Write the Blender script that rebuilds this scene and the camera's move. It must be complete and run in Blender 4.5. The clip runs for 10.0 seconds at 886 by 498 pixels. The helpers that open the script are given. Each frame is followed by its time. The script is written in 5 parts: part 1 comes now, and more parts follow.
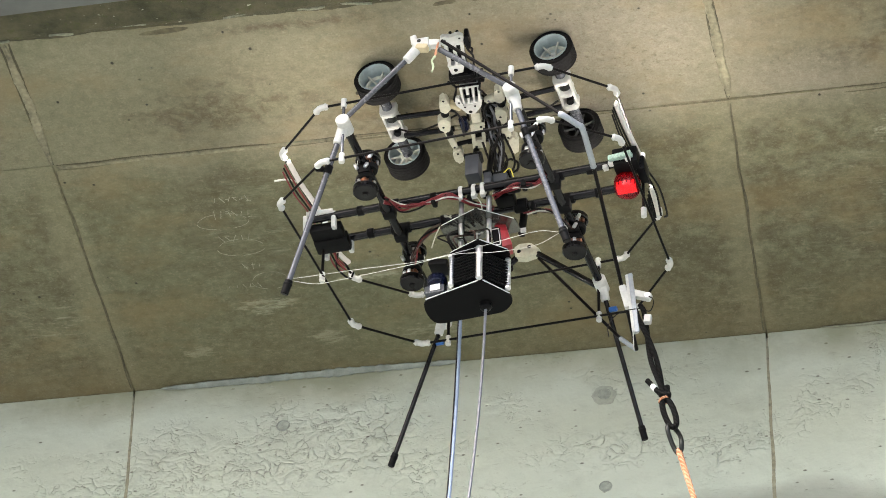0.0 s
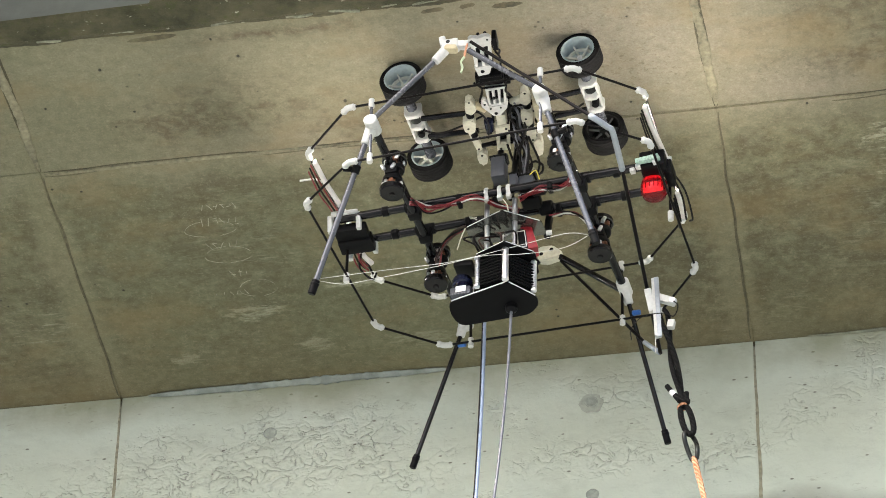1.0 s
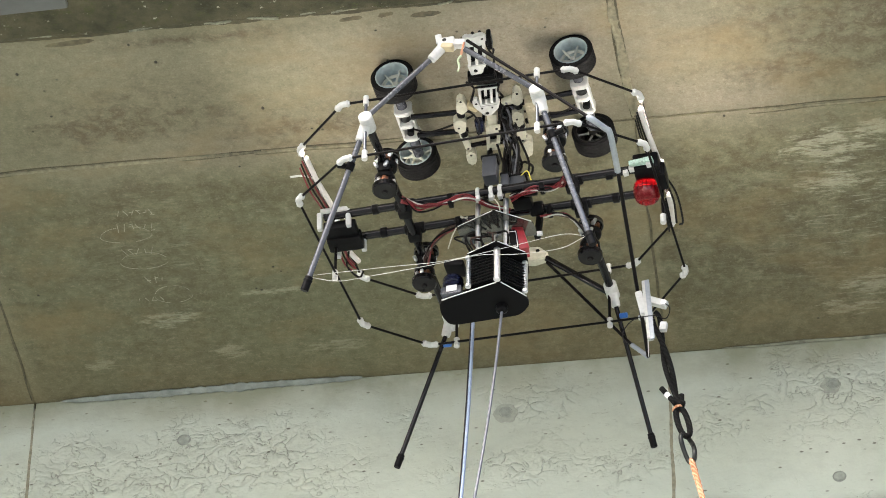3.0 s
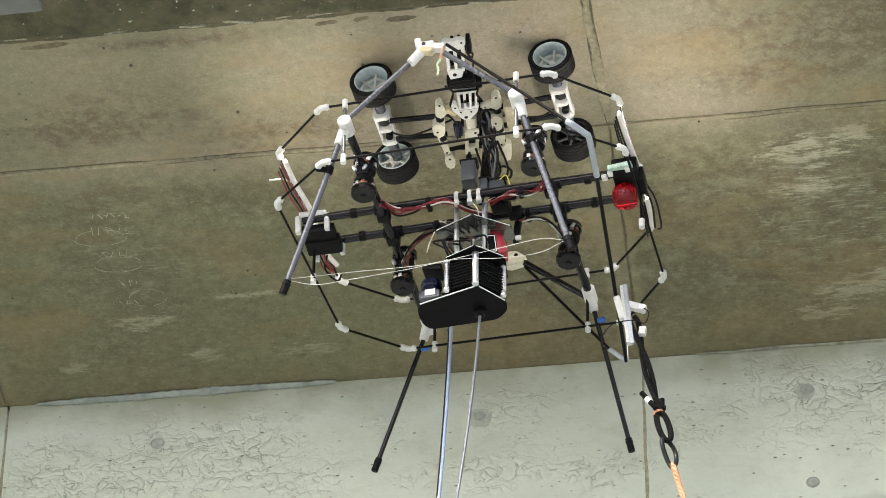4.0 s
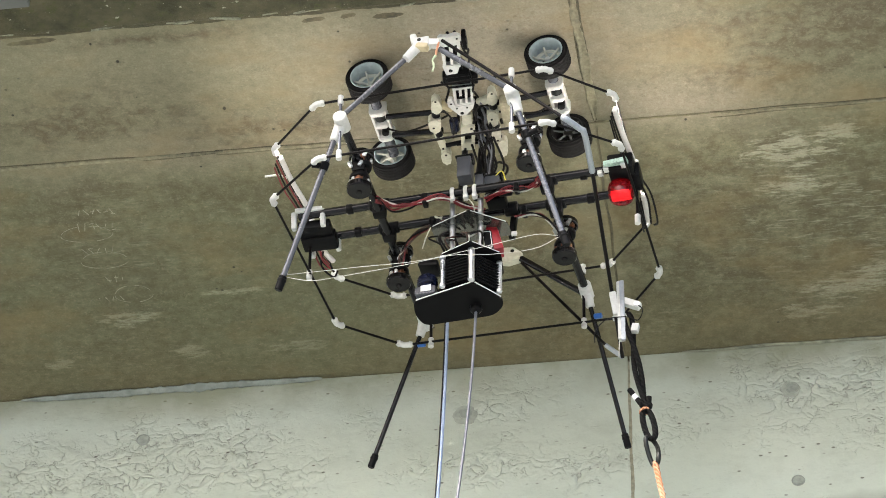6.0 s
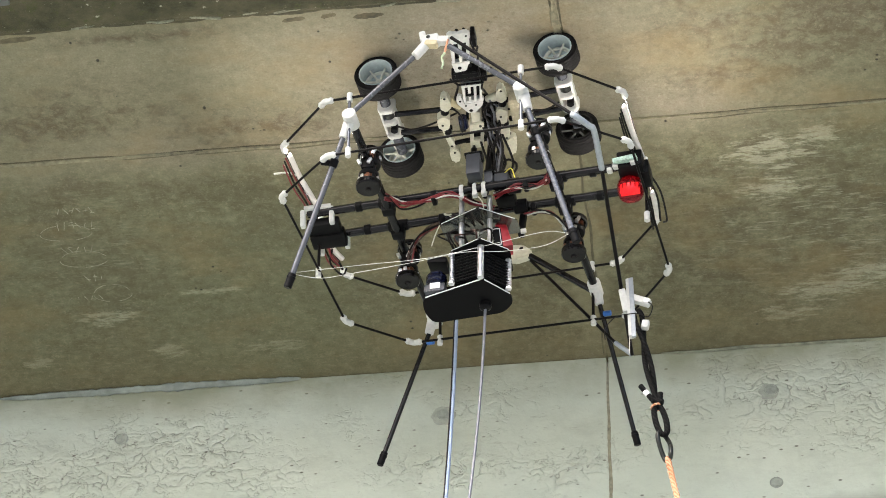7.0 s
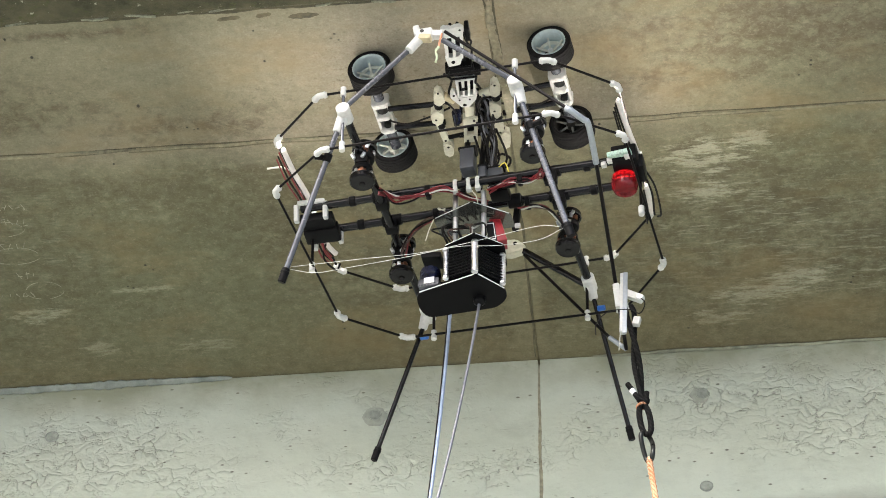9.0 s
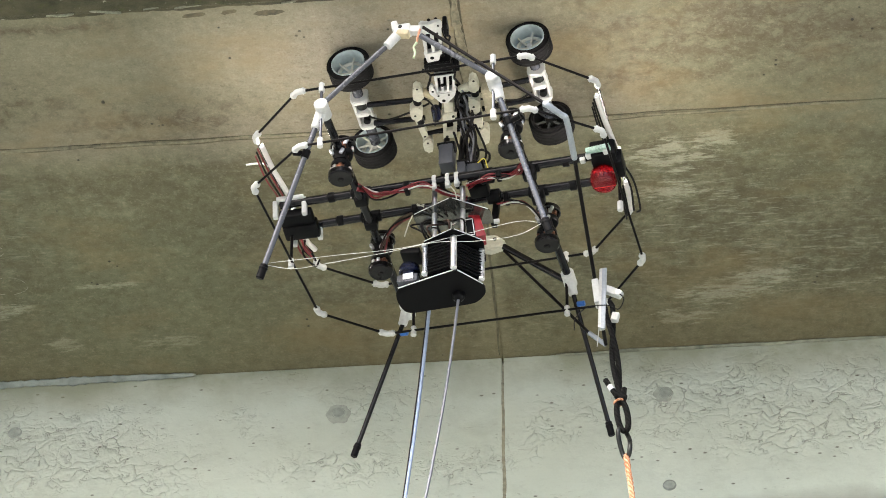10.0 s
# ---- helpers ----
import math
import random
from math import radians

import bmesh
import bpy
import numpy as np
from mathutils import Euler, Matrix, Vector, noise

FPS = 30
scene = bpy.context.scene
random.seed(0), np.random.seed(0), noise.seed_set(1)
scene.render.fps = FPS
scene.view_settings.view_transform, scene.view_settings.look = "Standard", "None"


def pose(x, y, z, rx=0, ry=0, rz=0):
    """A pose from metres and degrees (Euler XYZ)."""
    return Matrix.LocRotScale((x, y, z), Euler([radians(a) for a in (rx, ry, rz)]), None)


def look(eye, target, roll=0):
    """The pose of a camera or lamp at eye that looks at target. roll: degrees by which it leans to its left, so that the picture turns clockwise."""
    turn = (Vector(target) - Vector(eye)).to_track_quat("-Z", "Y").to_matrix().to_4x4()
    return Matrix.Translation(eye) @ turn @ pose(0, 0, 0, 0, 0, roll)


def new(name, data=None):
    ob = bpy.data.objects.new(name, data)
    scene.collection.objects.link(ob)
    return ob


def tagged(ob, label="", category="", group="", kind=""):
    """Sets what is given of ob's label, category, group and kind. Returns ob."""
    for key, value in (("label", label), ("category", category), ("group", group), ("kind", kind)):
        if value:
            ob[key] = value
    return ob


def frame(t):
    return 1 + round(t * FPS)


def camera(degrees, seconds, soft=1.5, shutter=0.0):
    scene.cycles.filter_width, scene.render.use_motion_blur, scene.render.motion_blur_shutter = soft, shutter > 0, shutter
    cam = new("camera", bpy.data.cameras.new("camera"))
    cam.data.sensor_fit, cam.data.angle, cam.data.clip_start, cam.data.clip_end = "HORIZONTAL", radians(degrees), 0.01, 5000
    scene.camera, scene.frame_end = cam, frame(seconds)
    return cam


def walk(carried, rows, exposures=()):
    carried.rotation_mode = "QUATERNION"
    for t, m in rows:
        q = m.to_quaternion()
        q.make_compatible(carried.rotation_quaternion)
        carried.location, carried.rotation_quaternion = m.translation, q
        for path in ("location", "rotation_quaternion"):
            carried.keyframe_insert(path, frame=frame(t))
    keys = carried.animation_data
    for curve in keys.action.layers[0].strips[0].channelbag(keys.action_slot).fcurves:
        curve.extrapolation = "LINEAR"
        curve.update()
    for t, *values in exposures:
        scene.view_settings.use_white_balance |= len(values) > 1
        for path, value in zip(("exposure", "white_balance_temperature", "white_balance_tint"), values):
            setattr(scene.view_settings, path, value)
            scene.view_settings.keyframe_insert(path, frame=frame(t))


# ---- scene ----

# ---- camera and its walk ----
H = 8.5                                  # height of the soffit over the ground
EYE = Vector((0.609, -8.571, H - 6.92))
cam = camera(12.78, 10.0, soft=0.95)


def view(yaw, pitch, roll):
    y, p = radians(yaw), radians(pitch)
    way = Vector((math.sin(y) * math.cos(p), math.cos(y) * math.cos(p), math.sin(p)))
    return look(EYE, EYE + way * 10, roll)


walk(cam, [
    (0.0, view(-10.100, 40.121, 1.057)), (0.5, view(-10.060, 40.166, 1.080)), (1.0, view(-9.864, 40.236, 1.038)),
    (1.5, view(-9.456, 40.303, 0.950)), (2.0, view(-9.008, 40.336, 0.814)), (3.5, view(-7.997, 40.418, 0.570)),
    (4.0, view(-7.789, 40.452, 0.530)), (4.5, view(-7.672, 40.452, 0.510)), (5.0, view(-7.627, 40.425, 0.515)),
    (5.5, view(-7.598, 40.413, 0.515)), (7.0, view(-7.134, 40.424, 0.540)), (7.5, view(-6.780, 40.419, 0.450)),
    (8.0, view(-6.422, 40.424, 0.354)), (8.5, view(-6.155, 40.434, 0.300)), (9.0, view(-5.855, 40.446, 0.275)),
    (9.5, view(-5.490, 40.446, 0.209)), (10.0, view(-5.177, 40.418, 0.130)),
])

# ---- daylight: an overcast sky over open ground ----
SUN_EL, SUN_AZ = 46.0, 212.0             # degrees; azimuth clockwise from +y
world = bpy.data.worlds.new("world")
scene.world = world
world.use_nodes = True
wn = world.node_tree.nodes
sky = wn.new("ShaderNodeTexSky")
sky.sky_type, sky.sun_disc = "NISHITA", False
sky.sun_elevation, sky.sun_rotation = radians(SUN_EL), radians(SUN_AZ)
sky.air_density, sky.dust_density, sky.ozone_density = 1.0, 5.0, 1.0
wn["Background"].inputs["Strength"].default_value = 0.15
world.node_tree.links.new(sky.outputs[0], wn["Background"].inputs["Color"])
sun = new("sun", bpy.data.lights.new("sun", "SUN"))
sun.data.energy, sun.data.angle, sun.data.color = 0.95, radians(16), (0.97, 0.985, 1.0)
away = Vector((math.sin(radians(SUN_AZ)) * math.cos(radians(SUN_EL)), math.cos(radians(SUN_AZ)) * math.cos(radians(SUN_EL)), math.sin(radians(SUN_EL))))
sun.matrix_world = look(away * 40, (0, 0, 0))
scene.view_settings.exposure = 2.05


# ---- material helpers ----
class Nodes:
    """A short way to write a node material."""

    def __init__(self, name):
        self.mat = bpy.data.materials.new(name)
        self.mat.use_nodes = True
        self.t = self.mat.node_tree
        self.bsdf = self.t.nodes["Principled BSDF"]
        self.place = self.add("ShaderNodeTexCoord").outputs["Object"]

    def add(self, kind):
        return self.t.nodes.new(kind)

    def put(self, sock, value):
        if isinstance(value, bpy.types.NodeSocket):
            self.t.links.new(value, sock)
        elif isinstance(value, tuple) and len(value) == 3 and sock.type == "RGBA":
            sock.default_value = (*value, 1)
        else:
            sock.default_value = value

    def stretch(self, sx, sy, sz, at=(0, 0, 0)):
        n = self.add("ShaderNodeMapping")
        self.put(n.inputs["Vector"], self.place)
        n.inputs["Scale"].default_value = (sx, sy, sz)
        n.inputs["Location"].default_value = at
        return n.outputs[0]

    def noise(self, scale, detail=4.0, rough=0.55, vec=None, warp=0.0):
        n = self.add("ShaderNodeTexNoise")
        self.put(n.inputs["Vector"], vec or self.place)
        n.inputs["Scale"].default_value, n.inputs["Detail"].default_value = scale, detail
        n.inputs["Roughness"].default_value, n.inputs["Distortion"].default_value = rough, warp
        return n.outputs["Fac"]

    def cells(self, scale, feature="F1", vec=None):
        n = self.add("ShaderNodeTexVoronoi")
        n.feature = feature
        self.put(n.inputs["Vector"], vec or self.place)
        n.inputs["Scale"].default_value = scale
        return n.outputs["Distance"]

    def ramp(self, value, lo, hi, a=0.0, b=1.0):
        n = self.add("ShaderNodeMapRange")
        for i, v in enumerate((value, lo, hi, a, b)):
            self.put(n.inputs[i], v)
        return n.outputs[0]

    def math(self, op, a, b=0.0):
        n = self.add("ShaderNodeMath")
        n.operation = op
        self.put(n.inputs[0], a), self.put(n.inputs[1], b)
        return n.outputs[0]

    def mix(self, fac, a, b, blend="MIX"):
        n = self.add("ShaderNodeMix")
        n.data_type, n.blend_type = "RGBA", blend
        self.put(n.inputs[0], fac), self.put(n.inputs[6], a), self.put(n.inputs[7], b)
        return n.outputs[2]

    def patches(self, rows, lo, hi, up=False):
        """1 inside the ellipses (x, y, half sizes), 0 outside; with up they stand on the wall as (x, z)."""
        out = None
        for px, py, sx, sy in rows:
            d = self.add("ShaderNodeVectorMath")
            d.operation = "LENGTH"
            self.put(d.inputs[0], self.stretch(1 / sx, 0, 1 / sy, (-px / sx, 0, -py / sy)) if up else self.stretch(1 / sx, 1 / sy, 0, (-px / sx, -py / sy, 0)))
            one = self.ramp(d.outputs["Value"], lo, hi, 1, 0)
            out = one if out is None else self.math("MAXIMUM", out, one)
        return out

    def axis(self, which):
        n = self.add("ShaderNodeSeparateXYZ")
        self.put(n.inputs[0], self.place)
        return n.outputs["XYZ".index(which)]

    def bump(self, height, dist, strength=1.0, over=None):
        n = self.add("ShaderNodeBump")
        n.inputs["Strength"].default_value, n.inputs["Distance"].default_value = strength, dist
        self.put(n.inputs["Height"], height)
        if over:
            self.put(n.inputs["Normal"], over)
        return n.outputs[0]

    def done(self, color, rough, normal=None, metal=0.0, **more):
        self.put(self.bsdf.inputs["Base Color"], color)
        self.put(self.bsdf.inputs["Roughness"], rough)
        self.put(self.bsdf.inputs["Metallic"], metal)
        if normal:
            self.put(self.bsdf.inputs["Normal"], normal)
        for k, v in more.items():
            self.put(self.bsdf.inputs[k], v)
        return self.mat


def plain(name, color, rough, metal=0.0, grain=0.12, scale=90.0, relief=0.0002, **more):
    """A manufactured surface with slight soiling at two scales and a fine relief."""
    m = Nodes(name)
    soil = m.math("ADD", m.math("MULTIPLY", m.noise(scale), 0.5), m.math("MULTIPLY", m.noise(scale / 9, 3), 0.5))
    dark = tuple(c * (1 - 2.2 * grain) for c in color)
    light = tuple(min(1, c * (1 + 1.2 * grain)) for c in color)
    col = m.mix(m.ramp(soil, 0.32, 0.68), dark, light)
    return m.done(col, m.ramp(soil, 0.3, 0.7, rough * (1 - min(0.2, 1.6 * grain)), min(1, rough * (1 + min(0.2, 1.6 * grain)))), m.bump(m.noise(scale * 6, 2), relief), metal, **more)


def soffit_concrete(name):
    """One weathered concrete: pale and tan near the free edge, stained olive brown towards the wall."""
    m = Nodes(name)
    big = m.noise(1.5, 5, 0.62, m.stretch(1, 1.3, 1), 0.5)
    mid = m.noise(8.0, 7, 0.72, m.stretch(1, 1.3, 1, (2, 0, 0)), 0.5)
    small = m.noise(34.0, 6, 0.72)
    # near strip: smooth greenish laitance, tan patches, brown mottles in patches
    near = m.mix(m.ramp(big, 0.36, 0.64), (0.165, 0.16, 0.098), (0.215, 0.2, 0.128))
    tan = m.patches(TAN, 0.3, 1.3)
    near = m.mix(m.math("MULTIPLY", tan, m.ramp(mid, 0.25, 0.6, 0.7, 1.0)), near, (0.25, 0.224, 0.166))
    mott = m.patches(MOTTLED, 0.2, 1.35)
    blot = m.ramp(m.math("ADD", m.noise(17, 8, 0.74, m.stretch(1, 1.25, 1, (3, 3, 0)), 0.4), m.math("MULTIPLY", mott, 0.12)), 0.54, 0.68)
    near = m.mix(m.math("MULTIPLY", mott, 0.45), near, (0.125, 0.11, 0.062))
    near = m.mix(m.math("MULTIPLY", m.math("MULTIPLY", blot, mott), 0.85), near, (0.085, 0.068, 0.036))
    freckle = m.math("MULTIPLY", m.ramp(m.noise(58, 5, 0.7, m.stretch(1, 1.2, 1, (6, 2, 0))), 0.55, 0.63), m.ramp(m.noise(3.0, 4, 0.6, m.stretch(1, 1, 1, (2.2, 0.3, 0))), 0.44, 0.6))
    near = m.mix(m.math("MULTIPLY", freckle, 0.6), near, (0.095, 0.075, 0.04))
    # far strip: dark damp stain with clouds, lime streaks along the formwork boards
    far = m.mix(m.ramp(big, 0.36, 0.64), (0.09, 0.084, 0.04), (0.155, 0.15, 0.082))
    far = m.mix(m.ramp(mid, 0.46, 0.7, 0, 0.65), far, (0.21, 0.198, 0.118))
    far = m.mix(m.ramp(m.noise(6.5, 7, 0.72, m.stretch(1, 1, 1, (4, 9, 0))), 0.48, 0.66, 0, 0.8), far, (0.085, 0.077, 0.035))
    cloud = m.noise(21, 8, 0.75, m.stretch(1, 1.25, 1, (3, 3, 0)))
    far = m.mix(m.ramp(cloud, 0.36, 0.55, 0.7, 0), far, (0.06, 0.052, 0.022))
    far = m.mix(m.ramp(cloud, 0.54, 0.68, 0, 0.6), far, (0.24, 0.22, 0.135))
    # two broad patches made darker
    far = m.mix(m.math("MULTIPLY", m.patches(DARKER, 0.2, 1.3), 0.32), far, (0.075, 0.072, 0.034))
    smudge = m.noise(10.5, 9, 0.78, m.stretch(1, 1.15, 1, (1.3, 6, 0)), 0.3)
    far = m.mix(m.ramp(smudge, 0.5, 0.6, 0, 0.5), far, (0.066, 0.058, 0.026))
    far = m.mix(m.ramp(smudge, 0.36, 0.45, 0.4, 0), far, (0.225, 0.215, 0.135))
    run = m.noise(15.0, 7, 0.7, m.stretch(1.0, 6.5, 1, (0.7, 2, 0)), 0.5)
    where = m.math("MAXIMUM", m.patches(STREAKED, 0.3, 1.3), m.ramp(m.noise(2.1, 3, 0.55, m.stretch(1, 1, 1, (5.3, 1.2, 0))), 0.5, 0.66, 0, 0.7))
    far = m.mix(m.math("MULTIPLY", m.math("MULTIPLY", m.ramp(run, 0.55, 0.63), where), 0.62), far, (0.33, 0.33, 0.245))
    bloom = m.patches(BLOOMS, 0.35, 1.25)
    broken = m.ramp(m.math("ADD", m.noise(17, 6, 0.72, m.stretch(1, 3.6, 1, (0.2, 0, 0))), m.math("MULTIPLY", bloom, 0.24)), 0.64, 0.75)
    far = m.mix(m.math("MULTIPLY", m.math("MULTIPLY", broken, m.ramp(bloom, 0.02, 0.4)), 0.66), far, (0.42, 0.42, 0.31))
    # the stain begins, with an uneven front, a little past the long joint
    y = m.math("ADD", m.axis("Y"), m.math("MULTIPLY", m.math("SUBTRACT", m.noise(4.5, 6, 0.66), 0.5), 0.3))
    col = m.mix(m.ramp(y, MID + 0.0, MID + 0.14), near, far)
    # cement-washed margins on both sides of the cross joints
    x = m.math("ADD", m.axis("X"), m.math("MULTIPLY", m.math("SUBTRACT", m.noise(5, 5, 0.6, m.stretch(1, 1, 1, (8, 1, 0))), 0.5), 0.1))
    off = m.math("PINGPONG", m.math("ADD", x, 0.022), STEP / 2)
    col = m.mix(m.math("MULTIPLY", m.ramp(off, 0.03, 0.06, 0.6, 0), m.ramp(y, MID, MID + 0.2, 0.2, 1)), col, (0.215, 0.2, 0.118))
    # a paler brown band beside the wall
    col = m.mix(m.ramp(y, -0.34, 0.02, 0, 0.62), col, (0.215, 0.178, 0.09))
    # green algae
    col = m.mix(m.ramp(m.noise(0.9, 3, 0.5, m.stretch(1, 1, 1, (9, 4, 0))), 0.48, 0.64, 0, 0.42), col, (0.15, 0.166, 0.086))
    col = m.mix(m.ramp(small, 0.36, 0.7), m.mix(0.22, col, (0.05, 0.042, 0.02)), m.mix(0.07, col, (0.6, 0.57, 0.45)))
    fine = m.noise(170, 4, 0.7)
    col = m.mix(m.ramp(fine, 0.42, 0.66, 0.0, 0.25), col, (0.06, 0.052, 0.03))
    grit = m.noise(95, 3, 0.7, m.stretch(1, 1, 1, (1, 7, 0)))
    col = m.mix(m.ramp(grit, 0.56, 0.68, 0.0, 0.16), col, (0.42, 0.38, 0.27))
    rust = m.ramp(m.noise(2.6, 5, 0.65, m.stretch(1, 1.6, 1, (3.7, 8, 0))), 0.5, 0.68, 0, 0.45)
    col = m.mix(rust, col, (0.2, 0.145, 0.065))
    # a few blowholes
    pit = m.math("MULTIPLY", m.ramp(m.cells(26), 0.07, 0.12, 1, 0), m.ramp(m.noise(5.5, 2), 0.58, 0.64))
    pit = m.math("MAXIMUM", pit, m.patches(HOLES, 0.6, 1.0))
    col = m.mix(m.math("MULTIPLY", pit, 0.85), col, (0.025, 0.022, 0.015))
    n = m.bump(m.noise(9, 5, 0.6), 0.01, 0.45)
    n = m.bump(m.math("SUBTRACT", small, m.math("MULTIPLY", pit, 1.5)), 0.003, 0.8, n)
    return m.done(col, m.ramp(mid, 0.3, 0.7, 0.72, 0.95), n)


def wall_concrete(name):
    m = Nodes(name)
    base, pale, grey = (0.6, 0.655, 0.58), (0.7, 0.755, 0.68), (0.47, 0.515, 0.452)
    big = m.noise(1.4, 5, 0.6, warp=0.5)
    col = m.mix(m.ramp(big, 0.35, 0.66), base, pale)
    col = m.mix(m.ramp(m.noise(6, 6, 0.7, m.stretch(1, 1, 1.6)), 0.5, 0.75, 0, 0.6), col, grey)
    # sagging wrinkles of a skim coat: rounded lobes with curved crack lines, in patches
    wob = m.add("ShaderNodeTexNoise")
    m.put(wob.inputs["Vector"], m.place)
    wob.inputs["Scale"].default_value, wob.inputs["Detail"].default_value, wob.inputs["Roughness"].default_value = 12.0, 4.0, 0.52
    shift = m.add("ShaderNodeVectorMath")
    shift.operation = "SCALE"
    m.put(shift.inputs[0], wob.outputs["Color"])
    shift.inputs["Scale"].default_value = 0.17
    moved = m.add("ShaderNodeVectorMath")
    moved.operation = "ADD"
    m.put(moved.inputs[0], m.stretch(0.75, 0.75, 1.2)), m.put(moved.inputs[1], shift.outputs[0])
    edge = m.cells(21, "DISTANCE_TO_EDGE", moved.outputs[0])
    gaps = m.ramp(m.noise(19, 6, 0.7, m.stretch(1, 1, 1.4, (4, 0, 1))), 0.46, 0.56)
    patch = m.patches(WRINKLED, 0.4, 1.3, True)
    where = m.ramp(m.math("ADD", m.noise(3.6, 5, 0.6, m.stretch(1, 1, 1.2, (1.6, 0, 0.3))), m.math("MULTIPLY", patch, 0.2)), 0.53, 0.7)
    line = m.math("MULTIPLY", m.math("MULTIPLY", m.ramp(edge, 0.0, 0.045, 1, 0), gaps), where)
    lobes = m.math("MULTIPLY", m.ramp(edge, 0.0, 0.3), where)
    col = m.mix(m.math("MULTIPLY", line, 0.48), col, (0.13, 0.135, 0.105))
    scratch = m.math("MULTIPLY", m.ramp(m.noise(24, 6, 0.72, m.stretch(0.6, 1, 2.2, (3, 1, 2)), 1.6), 0.6, 0.65), m.ramp(m.noise(3.4, 3), 0.4, 0.56))
    col = m.mix(m.math("MULTIPLY", scratch, 0.34), col, (0.2, 0.2, 0.155))
    col = m.mix(m.ramp(m.noise(45, 6, 0.75, m.stretch(0.7, 1, 1.5)), 0.55, 0.72, 0, 0.2), col, (0.34, 0.36, 0.31))
    # small voids
    pit = m.math("MULTIPLY", m.ramp(m.cells(26, "F1", m.stretch(0.7, 1, 1.3)), 0.06, 0.12, 1, 0), m.ramp(m.noise(6, 3), 0.42, 0.5))
    col = m.mix(m.math("MULTIPLY", pit, 0.8), col, (0.09, 0.085, 0.06))
    # damp lower zone with an uneven upper edge
    z = m.math("ADD", m.axis("Z"), m.math("MULTIPLY", m.noise(2.2, 4, 0.6), 0.22))
    col = m.mix(m.ramp(z, H - 0.47, H - 0.41, 0.6, 0), col, (0.27, 0.275, 0.25))
    # brown wash under the soffit, with the shade below the fillet painted in
    col = m.mix(m.math("MULTIPLY", m.ramp(z, H - 0.03, H + 0.09, 0, 0.85), m.ramp(m.noise(3.6, 5, 0.65), 0.38, 0.58, 0.45, 1)), col, (0.3, 0.305, 0.205))
    fine = m.noise(120, 4, 0.7)
    col = m.mix(m.ramp(fine, 0.3, 0.75, 0, 0.25), col, (0.5, 0.5, 0.47), "OVERLAY")
    relief = m.math("ADD", m.math("MULTIPLY", m.noise(16, 5, 0.6), 0.5), m.math("MULTIPLY", lobes, 0.5))
    n = m.bump(m.math("SUBTRACT", relief, m.math("MULTIPLY", line, 0.7)), 0.007, 0.75)
    n = m.bump(m.math("SUBTRACT", fine, pit), 0.0009, 0.6, n)
    return m.done(col, 0.85, n)


def moss_concrete(name):
    m = Nodes(name)
    col = m.mix(m.ramp(m.noise(8, 6, 0.7), 0.35, 0.65), (0.034, 0.034, 0.015), (0.1, 0.092, 0.052))
    col = m.mix(m.ramp(m.noise(30, 5, 0.75), 0.55, 0.68, 0, 0.8), col, (0.06, 0.07, 0.017))
    col = m.mix(m.ramp(m.noise(55, 3, 0.6, m.stretch(1, 1, 1, (2, 5, 1))), 0.66, 0.72), col, (0.34, 0.34, 0.26))
    n = m.bump(m.noise(40, 6, 0.75), 0.012, 0.9)
    return m.done(col, 0.95, n)


def ground_soil(name):
    m = Nodes(name)
    col = m.mix(m.ramp(m.noise(0.25, 6, 0.6), 0.35, 0.65), (0.2, 0.215, 0.207), (0.285, 0.302, 0.292))
    col = m.mix(m.ramp(m.noise(6, 6, 0.7), 0.4, 0.7, 0, 0.5), col, (0.15, 0.152, 0.14))
    return m.done(col, 0.95, m.bump(m.noise(25, 5, 0.7), 0.02, 0.6))


def rope_fibre(name, color, dark):
    m = Nodes(name)
    w = m.add("ShaderNodeTexWave")
    w.wave_type, w.bands_direction = "BANDS", "DIAGONAL"
    m.put(w.inputs["Vector"], m.place)
    w.inputs["Scale"].default_value, w.inputs["Distortion"].default_value = 55.0, 1.5
    col = m.mix(m.ramp(w.outputs["Fac"], 0.2, 0.7), dark, color)
    return m.done(col, 0.85, m.bump(w.outputs["Fac"], 0.0012), **{"Specular IOR Level": 0.1})


# centres and half sizes of the lime blooms on the soffit
BLOOMS = ((-1.341, -0.32, 0.1, 0.05), (-1.21, -0.159, 0.06, 0.045), (-0.916, -0.149, 0.1, 0.04), (-1.587, -0.147, 0.06, 0.03), (-1.042, -0.404, 0.09, 0.02),
          (0.49, -0.8, 0.14, 0.08), (0.63, -0.86, 0.08, 0.06), (0.5, -0.66, 0.12, 0.05), (0.62, -0.232, 0.18, 0.06), (0.51, -0.137, 0.12, 0.04), (0.73, -0.293, 0.16, 0.05))
TAN = ((-0.25, -1.27, 0.55, 0.36), (-0.6, -1.0, 0.6, 0.12), (0.25, -1.05, 0.35, 0.12))
MOTTLED = ((-1.32, -1.13, 0.4, 0.15), (-0.82, -1.05, 0.4, 0.12), (0.55, -1.12, 0.5, 0.12), (0.9, -1.25, 0.45, 0.12), (-2.15, -1.08, 0.25, 0.12), (-1.05, -1.42, 0.3, 0.03), (0.7, -1.25, 0.62, 0.34))
DARKER = ((-1.75, -0.65, 0.75, 0.36), (-1.0, -0.65, 0.5, 0.22))
STREAKED = ((0.62, -0.5, 0.42, 0.42), (0.95, -0.3, 0.4, 0.25), (-1.95, -0.33, 0.12, 0.12))
